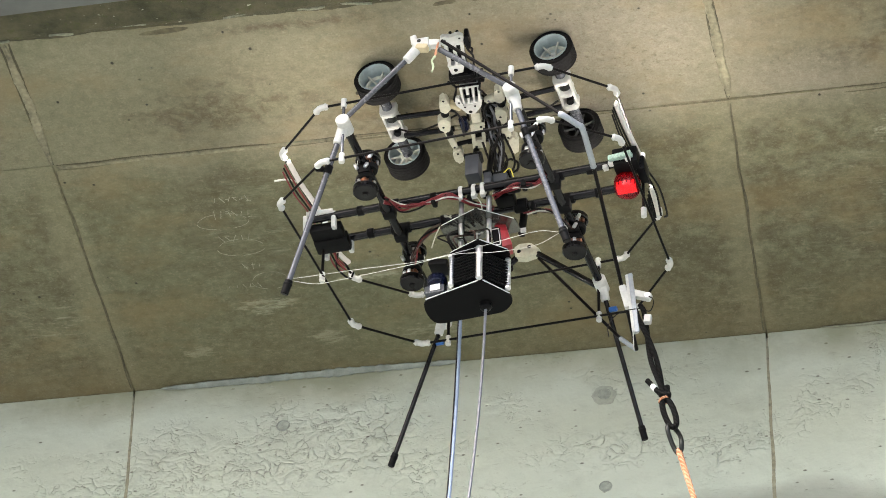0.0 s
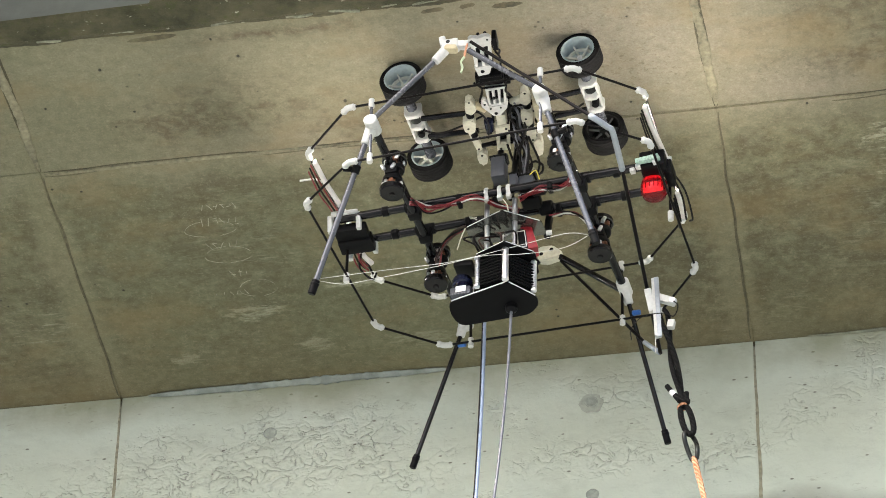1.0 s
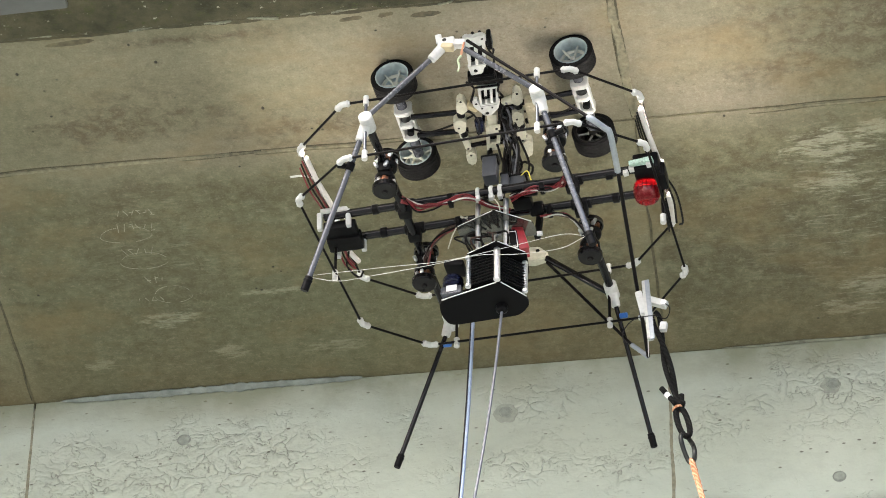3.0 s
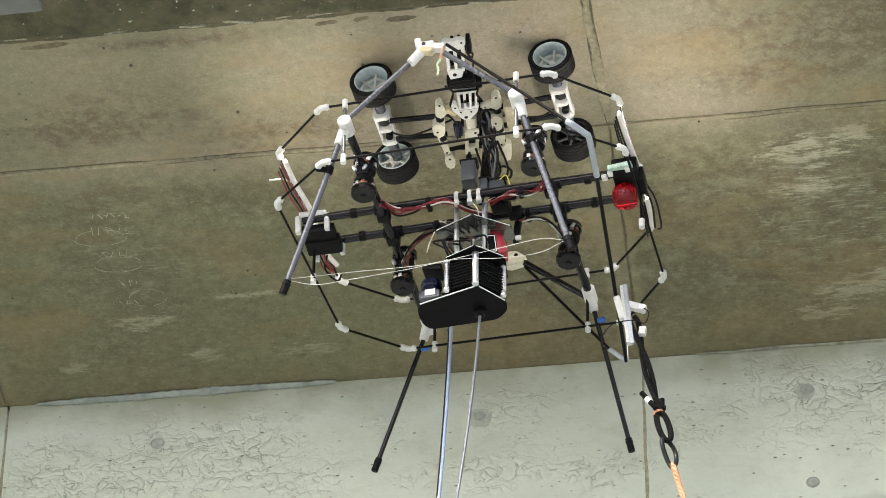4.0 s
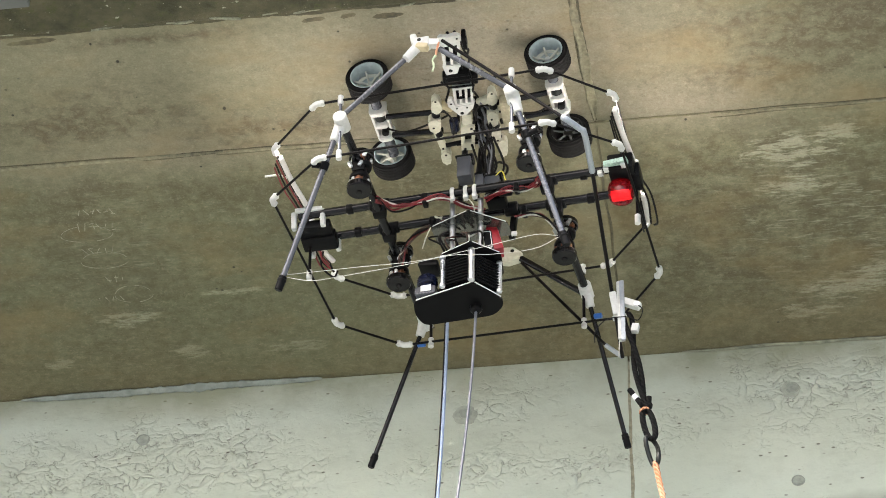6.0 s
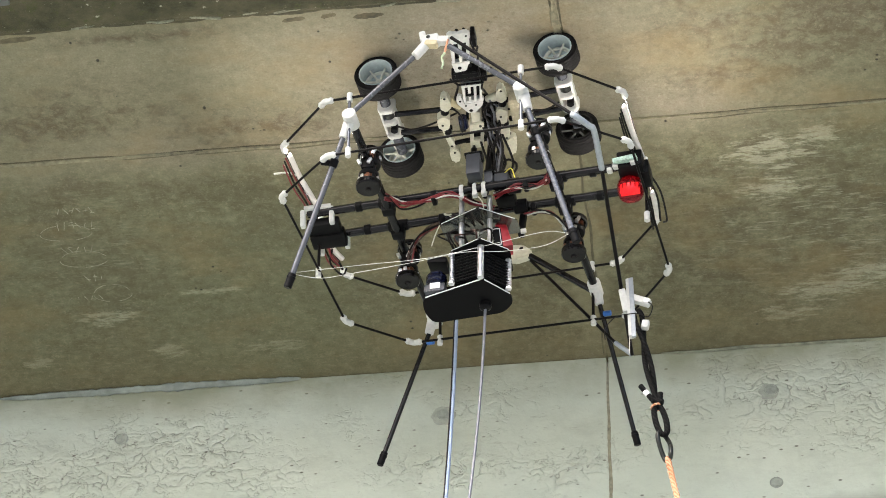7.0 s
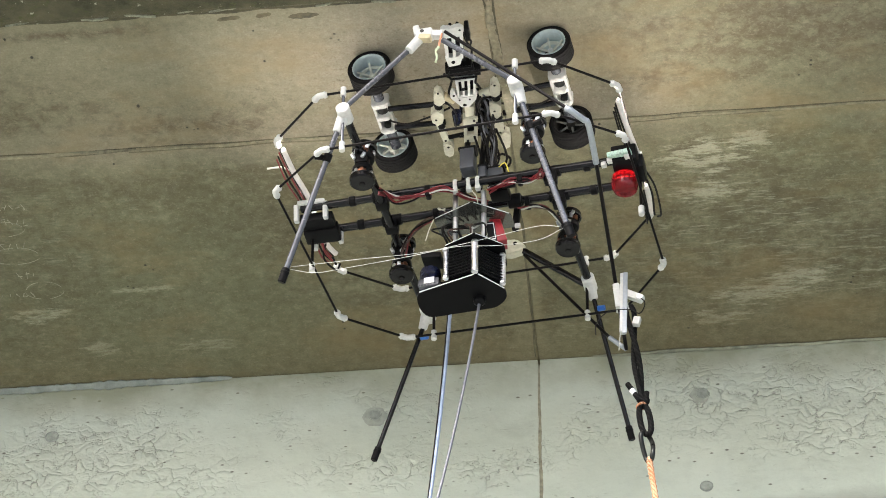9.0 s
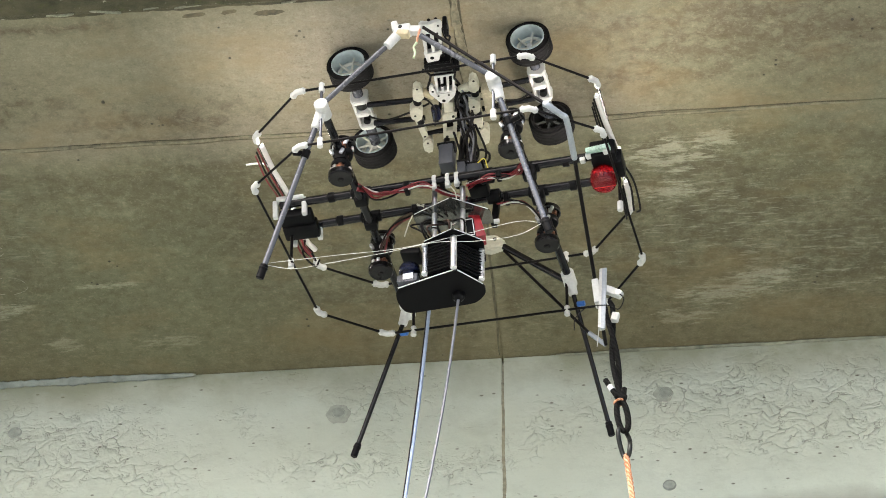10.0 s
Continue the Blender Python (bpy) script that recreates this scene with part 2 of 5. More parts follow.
HOLES = ((-1.19, -1.345, 0.005, 0.007), (-1.553, -1.345, 0.005, 0.007), (-1.727, -1.22, 0.004, 0.006), (-1.247, -1.417, 0.004, 0.006), (-0.6, -1.275, 0.004, 0.005),
         (-0.948, -1.138, 0.005, 0.008), (0.985, -1.28, 0.005, 0.007), (0.235, -0.955, 0.004, 0.006))
# centres and half sizes (x, height) of the wrinkled patches on the wall
WRINKLED = ((-1.25, H - 0.26, 0.55, 0.19), (0.75, H - 0.2, 0.6, 0.17), (-0.4, H - 0.36, 0.3, 0.07), (-1.8, H - 0.4, 0.4, 0.1))
EDGE, MID, STEP = -1.475, -0.976, 1.8    # free edge, long joint and panel length of the soffit
MAT_SOFFIT = soffit_concrete("soffit_concrete")
MAT_WALL = wall_concrete("wall_concrete")
MAT_MOSS = moss_concrete("mossy_concrete")
MAT_GROUND = ground_soil("ground_gravel")
MAT_GROUT = plain("joint_mortar", (0.225, 0.21, 0.138), 0.95, 0, 0.3, 60, 0.003)
MAT_CRACK = plain("joint_dirt_and_shadow", (0.078, 0.07, 0.038), 0.95, 0, 0.3, 60, 0.001)
MAT_WALLJOINT = plain("wall_joint_mortar", (0.36, 0.345, 0.255), 0.95, 0, 0.3, 60, 0.001)
MAT_STAIN = plain("dirty_joint_mortar", (0.125, 0.112, 0.064), 0.95, 0, 0.3, 60, 0.001)
MAT_FILLET = plain("fillet_mortar", (0.26, 0.285, 0.255), 0.9, 0, 0.25, 30, 0.002)
MAT_THINFILLET = plain("thin_fillet_mortar", (0.27, 0.275, 0.2), 0.9, 0, 0.3, 40, 0.002)
MAT_PLUG = plain("tie_plug_mortar", (0.42, 0.455, 0.41), 0.9, 0, 0.2, 70, 0.001)
MAT_DAMP = plain("damp_mortar", (0.46, 0.495, 0.435), 0.9, 0, 0.2, 45, 0.001)
MAT_CHALK = plain("chalk", (0.34, 0.33, 0.25), 0.95, 0, 0.3, 150, 0.0003)
MAT_LICHEN = plain("pale_lichen", (0.27, 0.275, 0.2), 0.95, 0, 0.3, 150, 0.001)
MAT_STEELGREY = plain("grey_coping", (0.1, 0.105, 0.1), 0.5, 0.0, 0.15, 20, 0.0005)
MAT_CARBON = plain("carbon_tube", (0.006, 0.006, 0.007), 0.11, 0, 0.05, 200, 0.000005, **{"Specular IOR Level": 0.24})
MAT_ROD = plain("carbon_rod", (0.008, 0.007, 0.007), 0.4, 0, 0.2, 200, 0.00002, **{"Specular IOR Level": 0.06})
MAT_GREYTUBE = plain("grey_anodised_tube", (0.085, 0.09, 0.105), 0.27, 0.3, 0.03, 120, 0.000004)
MAT_ALU = plain("aluminium", (0.72, 0.73, 0.75), 0.33, 0.9, 0.1, 150, 0.00001)
MAT_LIGHTTUBE = plain("light_grey_tube", (0.3, 0.33, 0.36), 0.4, 0.3, 0.1, 150, 0.0001)
MAT_WHITE = plain("white_print_plastic", (0.51, 0.515, 0.495), 0.5, 0, 0.09, 120, 0.00008)
MAT_IVORY = plain("ivory_print_plastic", (0.46, 0.452, 0.36), 0.5, 0, 0.12, 120, 0.00008)
MAT_TANCLEAR = plain("tan_clear_plastic", (0.27, 0.245, 0.17), 0.25, 0, 0.2, 90, 0.00002)
MAT_YELLOWED = plain("yellowed_plastic", (0.5, 0.43, 0.27), 0.6, 0, 0.2, 60, 0.0003)
MAT_BLACK = plain("black_plastic", (0.006, 0.006, 0.0065), 0.4, 0, 0.2, 120, 0.00003, **{"Specular IOR Level": 0.07})
MAT_PLATE = plain("black_plate", (0.004, 0.004, 0.0045), 0.55, 0, 0.2, 60, 0.0001, **{"Specular IOR Level": 0.06})
MAT_SMOKED = plain("smoked_gloss_plate", (0.15, 0.15, 0.132), 0.12, 0.75, 0.08, 60, 0.00004)
MAT_MOTOR = plain("motor_steel", (0.006, 0.0055, 0.006), 0.14, 0.0, 0.2, 150, 0.00001, **{"Specular IOR Level": 0.2})
MAT_COPPER = plain("motor_winding", (0.2, 0.085, 0.045), 0.35, 0.8, 0.3, 200, 0.0003)
MAT_TYRE = plain("tyre_rubber", (0.013, 0.0125, 0.0125), 0.75, 0, 0.3, 120, 0.0006, **{"Specular IOR Level": 0.1})
MAT_SPOKE = plain("cream_spoke_plastic", (0.62, 0.62, 0.55), 0.45, 0, 0.1, 100, 0.0002)
MAT_RIM = plain("grey_rim_plastic", (0.45, 0.53, 0.54), 0.45, 0, 0.12, 100, 0.0002)
MAT_RIMDARK = plain("dark_rim_plastic", (0.008, 0.008, 0.008), 0.4, 0, 0.2, 100, 0.0002)
MAT_SERVO = plain("servo_grey", (0.05, 0.055, 0.067), 0.4, 0.1, 0.12, 100, 0.0001)
MAT_REDWIRE = plain("red_wire", (0.16, 0.006, 0.011), 0.45, 0, 0.15, 150, 0.0001)
MAT_BLACKWIRE = plain("black_wire", (0.008, 0.007, 0.007), 0.5, 0, 0.15, 150, 0.0001, **{"Specular IOR Level": 0.12})
MAT_BROWNWIRE = plain("brown_wire", (0.045, 0.017, 0.01), 0.5, 0, 0.2, 150, 0.0001)
MAT_WHITEWIRE = plain("white_wire", (0.5, 0.5, 0.46), 0.5, 0, 0.1, 150, 0.0001)
MAT_YELLOWWIRE = plain("yellow_wire", (0.65, 0.55, 0.06), 0.5, 0, 0.1, 150, 0.0001)
MAT_BLUE = plain("blue_clamp", (0.02, 0.12, 0.42), 0.4, 0.1, 0.15, 100, 0.0001)
MAT_NAVY = plain("navy_sensor", (0.006, 0.009, 0.03), 0.2, 0.2, 0.2, 100, 0.00001, **{"Specular IOR Level": 0.5})
MAT_REDCASE = plain("red_case", (0.3, 0.012, 0.02), 0.4, 0, 0.15, 80, 0.0001)
MAT_GREENPCB = plain("green_board", (0.42, 0.58, 0.49), 0.5, 0, 0.3, 200, 0.0002)
MAT_CABLEGREY = plain("grey_cable_sheath", (0.13, 0.135, 0.155), 0.45, 0, 0.1, 60, 0.0002)
MAT_CABLEBLUE = plain("pale_blue_cable_sheath", (0.24, 0.3, 0.42), 0.4, 0, 0.1, 60, 0.0002)
MAT_FOAM = plain("white_foam_tube", (0.7, 0.66, 0.63), 0.7, 0, 0.08, 90, 0.0004)
MAT_ORANGE = plain("orange_ribbon", (0.5, 0.23, 0.13), 0.7, 0, 0.15, 90, 0.0003)
MAT_GREENRIB = plain("green_ribbon", (0.36, 0.42, 0.28), 0.7, 0, 0.15, 90, 0.0003)
MAT_ROPE = rope_fibre("orange_rope", (0.62, 0.34, 0.21), (0.38, 0.16, 0.08))
MAT_BLACKROPE = rope_fibre("black_rope", (0.01, 0.01, 0.0095), (0.003, 0.003, 0.003))
MAT_GUNMETAL = plain("gunmetal_link", (0.03, 0.032, 0.03), 0.4, 0.7, 0.25, 100, 0.0002)
MAT_LABEL = plain("white_label", (0.78, 0.78, 0.78), 0.5, 0, 0.05, 90, 0.0001)


def beacon_lens():
    m = Nodes("red_beacon_lens")
    col = m.mix(m.noise(60, 3), (0.36, 0.007, 0.013), (0.5, 0.012, 0.02))
    return m.done(col, 0.16, None, 0.0, **{"Transmission Weight": 0.75, "IOR": 1.2, "Coat Weight": 0.3, "Coat Roughness": 0.1})


def beacon_lamp():
    m = Nodes("beacon_lamp_glow")
    return m.done((0.8, 0.1, 0.1), 0.4, None, 0.0, **{"Emission Color": (1.0, 0.1, 0.1), "Emission Strength": m.ramp(m.cells(90), 0.2, 0.5, 0.8, 0.45)})


MAT_LAMP = beacon_lamp()
MAT_LAMPBACK = plain("lamp_back_red", (0.1, 0.004, 0.006), 0.5, 0, 0.15, 80, 0.0001)
MAT_BEACON = beacon_lens()


def led_glow(power):
    m = Nodes("led_strip_glow")
    dots = m.ramp(m.cells(60), 0.2, 0.5, 1.0, 0.6)
    return m.done((0.8, 0.75, 0.7), 0.5, None, 0.0, **{"Emission Color": (1.0, 0.9, 0.82), "Emission Strength": m.math("MULTIPLY", dots, power)})


MAT_LED, MAT_LEDBRIGHT = led_glow(170.0), led_glow(260.0)


# ---- mesh helpers ----
def V(*a):
    return Vector(a)


def finish(bm, material, name, smooth=True):
    me = bpy.data.meshes.new(name)
    bmesh.ops.recalc_face_normals(bm, faces=bm.faces)
    bm.to_mesh(me)
    bm.free()
    for m in (material if isinstance(material, (list, tuple)) else (material,)):
        me.materials.append(m)
    if smooth:
        me.polygons.foreach_set("use_smooth", [True] * len(me.polygons))
        me.set_sharp_from_angle(angle=radians(38))
    return me


def part(name, bm, material, parent, label=""):
    """Links a bmesh as one mesh object under a thing or a part."""
    ob = new(name, finish(bm, material, name))
    ob.parent = parent
    return tagged(ob, label)


def thing(name, label, category, group="", kind=""):
    return tagged(new(name), label, category, group, kind)


def add_box(bm, c, size, turn=(0, 0, 0), bevel=0.0, mat=0):
    m = pose(*c, *turn) @ Matrix.Diagonal((*size, 1))
    r = bmesh.ops.create_cube(bm, size=1, matrix=m)
    faces = {f for v in r["verts"] for f in v.link_faces}
    for f in faces:
        f.material_index = mat
    if bevel:
        edges = {e for f in faces for e in f.edges}
        bmesh.ops.bevel(bm, geom=list(edges), offset=bevel, segments=2, affect="EDGES", profile=0.6)
    return bm


def add_rod(bm, a, b, r, r2=None, seg=14):
    """A capped round bar from a to b with a narrow chamfer at its ends."""
    a, b = Vector(a), Vector(b)
    r2 = r if r2 is None else r2
    d = b - a
    n = d.length
    q = d.to_track_quat("Z", "Y").to_matrix().to_4x4()
    m = Matrix.Translation(a) @ q
    c = min(0.15 * min(r, r2), n * 0.2)
    rings = []
    for z, rad in ((0, r - c), (c, r), (n - c, r2), (n, r2 - c)):
        rings.append([bm.verts.new(m @ Vector((rad * math.cos(k * 2 * math.pi / seg), rad * math.sin(k * 2 * math.pi / seg), z))) for k in range(seg)])
    for u, w in zip(rings, rings[1:]):
        for k in range(seg):
            bm.faces.new((u[k], u[(k + 1) % seg], w[(k + 1) % seg], w[k]))
    bm.faces.new(rings[0][::-1]), bm.faces.new(rings[-1])
    return bm


def smooth_path(points, steps=6):
    """Catmull-Rom through the given points."""
    p = [Vector(q) for q in points]
    p = [p[0] * 2 - p[1]] + p + [p[-1] * 2 - p[-2]]
    out = []
    for i in range(1, len(p) - 2):
        for k in range(steps):
            t = k / steps
            a, b, c, d = p[i - 1], p[i], p[i + 1], p[i + 2]
            out.append(0.5 * (2 * b + (c - a) * t + (2 * a - 5 * b + 4 * c - d) * t * t + (3 * b - a - 3 * c + d) * t ** 3))
    return out + [p[-2]]


def add_sweep(bm, points, r, seg=8, closed=False):
    """A round section carried along a path; r may be a list, one radius for each point."""
    pts = [Vector(q) for q in points]
    n = len(pts)
    rad = r if isinstance(r, (list, tuple)) else [r] * n
    side = None
    rings = []
    for i, q in enumerate(pts):
        if closed:
            d = pts[(i + 1) % n] - pts[i - 1]
        else:
            d = pts[min(i + 1, n - 1)] - pts[max(i - 1, 0)]
        d.normalize()
        if side is None:
            side = d.orthogonal().normalized()
        side = (side - d * side.dot(d)).normalized()
        up = d.cross(side)
        rings.append([bm.verts.new(q + rad[i] * (side * math.cos(k * 2 * math.pi / seg) + up * math.sin(k * 2 * math.pi / seg))) for k in range(seg)])
    pairs = list(zip(rings, rings[1:])) + ([(rings[-1], rings[0])] if closed else [])
    for u, w in pairs:
        for k in range(seg):
            bm.faces.new((u[k], u[(k + 1) % seg], w[(k + 1) % seg], w[k]))
    if not closed:
        bm.faces.new(rings[0][::-1]), bm.faces.new(rings[-1])
    return bm


def add_prism(bm, outline, z0, z1, m=None, bevel=0.0):
    """An outline of (x, y) pairs, given height from z0 to z1, placed by m."""
    m = m or Matrix()
    lo = [bm.verts.new(m @ Vector((x, y, z0))) for x, y in outline]
    hi = [bm.verts.new(m @ Vector((x, y, z1))) for x, y in outline]
    n = len(outline)
    faces = [bm.faces.new(lo[::-1]), bm.faces.new(hi)]
    faces += [bm.faces.new((lo[k], lo[(k + 1) % n], hi[(k + 1) % n], hi[k])) for k in range(n)]
    if bevel:
        bmesh.ops.bevel(bm, geom=list({e for f in faces for e in f.edges}), offset=bevel, segments=2, affect="EDGES")
    return bm


def rounded(outline, radius, steps=4):
    """The outline with its corners rounded off."""
    out = []
    n = len(outline)
    for i in range(n):
        a, c, b = (Vector((*outline[k % n], 0)) for k in (i - 1, i, i + 1))
        r = min(radius, (a - c).length * 0.45, (b - c).length * 0.45)
        p, q = c + (a - c).normalized() * r, c + (b - c).normalized() * r
        for k in range(steps + 1):
            t = k / steps
            v = p * (1 - t) ** 2 + c * 2 * t * (1 - t) + q * t * t
            out.append((v.x, v.y))
    return out


def add_lathe(bm, profile, m, seg=32):
    """(radius, height) pairs turned about the local z axis, placed by m; closed into a ring where the first pair equals the last."""
    rings = [[bm.verts.new(m @ Vector((r * math.cos(k * 2 * math.pi / seg), r * math.sin(k * 2 * math.pi / seg), z))) for k in range(seg)] for r, z in profile]
    for u, w in zip(rings, rings[1:]):
        for k in range(seg):
            bm.faces.new((u[k], u[(k + 1) % seg], w[(k + 1) % seg], w[k]))
    return bm


B = bmesh.new


# ---- the setting ----
def build_ground():
    bm = B()
    n, half = 40, 900.0
    grid = [[bm.verts.new((half * (2 * i / n - 1), half * (2 * j / n - 1), 0)) for j in range(n + 1)] for i in range(n + 1)]
    for i in range(n):
        for j in range(n):
            bm.faces.new((grid[i][j], grid[i + 1][j], grid[i + 1][j + 1], grid[i][j + 1]))
    ob = new("ground", finish(bm, MAT_GROUND, "ground"))
    tagged(ob, "pale dusty gravel ground below the concrete structure", "ground", kind="structure")


def build_soffit():
    """The underside of the slab: panels between open construction joints, one mesh."""
    bm = B()
    for i in range(-9, 9):
        x0, x1 = i * STEP + 0.0022, (i + 1) * STEP - 0.0022
        add_box(bm, ((x0 + x1) / 2, (EDGE + MID - 0.001) / 2, H + 0.02), (x1 - x0, MID - 0.001 - EDGE, 0.04), bevel=0.0015)
        add_box(bm, ((x0 + x1) / 2, (MID + 0.001) / 2 + 0.15, H + 0.0205), (x1 - x0, 0.3 - MID - 0.001, 0.04), bevel=0.0015)
    add_box(bm, (0, -0.6, H + 0.2535), (18 * STEP, 1.74, 0.5))
    ob = new("ceiling", finish(bm, MAT_SOFFIT, "ceiling"))
    tagged(ob, "stained brown concrete soffit with open panel joints", "concrete soffit", kind="structure")


def build_edge():
    """A mossy drip beam along the free edge of the slab, with a grey coping outside it."""
    bm = B()
    n = 260
    length = 18 * STEP
    rows = []
    for i in range(n + 1):
        x = length * (i / n - 0.5)
        j = [noise.noise(V(x * 3.1, k * 5.3, 0)) * 0.012 + noise.noise(V(x * 11, k * 3.7, 2)) * 0.006 for k in range(4)]
        rows.append([bm.verts.new(q) for q in (
            (x, EDGE - 0.004 + j[0] * 0.7, H + 0.05), (x, EDGE - 0.006 + j[0] * 0.7, H - 0.012 + j[1] * 0.4), (x, EDGE - 0.03 + j[1] * 0.5, H - 0.026 + j[2] * 0.4),
            (x, EDGE - 0.085, H - 0.028 + j[3] * 0.5), (x, EDGE - 0.4, H - 0.03 + j[2] * 0.3), (x, EDGE - 0.42, H + 0.5))])
    for u, w in zip(rows, rows[1:]):
        for k in range(5):
            bm.faces.new((u[k], u[k + 1], w[k + 1], w[k]))
    ob = new("edge_beam", finish(bm, MAT_MOSS, "edge_beam"))
    tagged(ob, "dark mossy concrete drip edge along the soffit", "edge beam", kind="structure")
    bm = B()
    add_box(bm, (-2.0, EDGE - 0.283, H - 0.047), (1.28, 0.3, 0.018), (0, 0, -1.5), bevel=0.004)
    ob = new("coping", finish(bm, MAT_STEELGREY, "coping"))
    tagged(ob, "smooth grey coping strip beside the mossy edge", "coping", kind="structure")


def ragged_strip(name, a, b, width, depth, material, label, seed, normal=(0, 0, -1), wander=0.01):
    """A smear of mortar with an uneven outline from a to b, proud of its surface."""
    a, b, nrm = Vector(a), Vector(b), Vector(normal)
    d = (b - a).normalized()
    side = d.cross(nrm).normalized()
    n = max(12, int((b - a).length / 0.012))
    bm = B()
    rows = []
    for i in range(n + 1):
        t = i / n
        taper = min(1.0, 5 * t, 5 * (1 - t)) ** 0.5
        s = i * 0.012
        mid = noise.noise(V(s * 6, seed, 0)) * wander
        w = width * taper * (0.55 + 0.5 * abs(noise.noise(V(s * 9, seed * 3.1, 1))) + 0.3 * noise.noise(V(s * 60, seed, 4))) + 0.0015
        c = a + (b - a) * t + side * mid
        h = depth * (0.7 + 0.6 * noise.noise(V(s * 25, seed, 7)))
        rows.append([bm.verts.new(c + side * o + nrm * k) for o, k in ((-w, -0.002), (-w * 0.8, h * 0.8), (-w * 0.15, h * 0.5), (w * 0.1, h * 0.35), (w * 0.7, h), (w, -0.002))])
    for u, v in zip(rows, rows[1:]):
        for k in range(5):
            bm.faces.new((u[k], u[k + 1], v[k + 1], v[k]))
    ob = new(name, finish(bm, material, name))
    return tagged(ob, label, "mortar joint", kind="structure")


def build_joint_repairs():
    lab = "ragged mortar smear along a concrete panel joint"
    dirt = "dark dirt in an open concrete joint"
    for k, x in enumerate((-3.6, -1.8, 0.0, 1.8)):
        # a thick smear of mortar between two dirty cracks over the near strip
        for off, sd in ((-0.013, 51), (0.012, 61)):
            ragged_strip("joint_dirt", (x - 0.012 + off, EDGE + 0.02, H), (x + off * 0.35, MID - 0.004, H), 0.0065, 0.0006, MAT_CRACK, dirt, sd + k, wander=0.009)
        ragged_strip("joint_mortar", (x - 0.012, EDGE + 0.02, H), (x, MID - 0.005, H), 0.017, 0.006, MAT_GROUT, lab, 3 + k, wander=0.008)
        # a thin dark crack over the stained strip
        ragged_strip("joint_dirt", (x + 0.004, MID + 0.02, H), (x - 0.006, -0.01, H), 0.0032, 0.0008, MAT_STAIN, dirt, 31 + k, wander=0.012)
        ragged_strip("joint_mortar", (x, 0, H - 0.02), (x - 0.003, 0, H - 2.5), 0.0075, 0.001, MAT_WALLJOINT, "thin dirty mortar line in a wall joint", 41 + k, (0, -1, 0), 0.006)
    # the long joint: two crack lines with mortar between them, fading out along its length
    for x0, x1, w, sd in ((-1.79, -0.98, 0.009, 12), (-1.0, -0.3, 0.005, 14), (0.3, 1.0, 0.005, 15)):
        ragged_strip("joint_mortar", (x0, MID + 0.008, H), (x1, MID + 0.004, H), w, 0.003, MAT_GROUT, lab, sd, wander=0.006)
        ragged_strip("joint_dirt", (x0, MID + 0.017, H), (x1, MID + 0.01, H), 0.0016, 0.0006, MAT_STAIN, dirt, sd + 0.5, wander=0.01)
        ragged_strip("joint_dirt", (x0, MID - 0.002, H), (x1, MID + 0.001, H), 0.0018, 0.0006, MAT_CRACK, dirt, sd + 0.7, wander=0.008)
    ragged_strip("joint_dirt", (-0.3, MID + 0.006, H), (0.3, MID + 0.004, H), 0.0032, 0.0006, MAT_STAIN, dirt, 19, wander=0.004)
    # dark strips painted for the shadow gap along the free edge
    for k in range(9):
        ragged_strip("edge_shadow_stain", (-2.6 + 0.5 * k, EDGE + 0.004, H), (-2.05 + 0.5 * k, EDGE + 0.004, H), 0.017, 0.0007, MAT_CRACK, "dark shadow line and stains along the mossy edge", 71 + k, wander=0.006)
    # smaller dark stains beside it
    for x, y, n in ((-1.46, EDGE + 0.035, 0.13), (-0.7, EDGE + 0.04, 0.06), (-0.6, EDGE + 0.036, 0.04), (-0.52, EDGE + 0.045, 0.08)):
        ragged_strip("edge_shadow_stain", (x, y, H), (x + n, y - 0.006, H), 0.013, 0.0007, MAT_STAIN, "dark shadow line and stains along the mossy edge", 90 + 7 * x, wander=0.006)
    rng = random.Random(3)
    x = -3.0
    while x < 1.6:
        n = rng.uniform(0.02, 0.09)
        ragged_strip("lichen_patch", (x, EDGE - 0.012 - rng.uniform(0, 0.012), H - 0.02), (x + n, EDGE - 0.012 - rng.uniform(0, 0.012), H - 0.021), rng.uniform(0.0015, 0.0045), 0.004, MAT_LICHEN,
                     "pale crust of lichen along the mossy edge", rng.uniform(0, 90))
        x += n + rng.uniform(0.03, 0.2)
    ragged_strip("corner_fillet", (-1.72, -0.012, H - 0.012), (-0.86, -0.01, H - 0.01), 0.013, 0.002, MAT_FILLET,
                 "blue-grey mortar fillet where wall meets soffit", 21, (0, -0.75, -0.66), 0.004)
    ragged_strip("corner_fillet", (0.15, -0.006, H - 0.006), (1.1, -0.005, H - 0.005), 0.005, 0.002, MAT_THINFILLET,
                 "thin mortar fillet where wall meets soffit", 25, (0, -0.75, -0.66), 0.003)


def build_wall():
    wall = thing("wall_north", "pale grey-green concrete wall with wrinkled skim coat", "wall", kind="structure")
    bm = B()
    add_box(bm, (0, 0.2535, H / 2 - 0.01), (18 * STEP, 0.5, H - 0.02))
    part("wall_core", bm, MAT_WALL, wall)
    me = None
    for i in range(-9, 9):
        if me is None:
            bm = B()
            add_box(bm, (0, 0, 0), (STEP - 0.005, 0.02, H - 0.0015), bevel=0.003)
            me = finish(bm, MAT_WALL, "panel")
            # the coat is laid out in the wall's own space, so every panel is a mesh shifted to its place
        ob = new("panel", me.copy())
        ob.data.transform(Matrix.Translation(((i + 0.5) * STEP, 0.01, (H - 0.0015) / 2)))
        ob.parent = wall


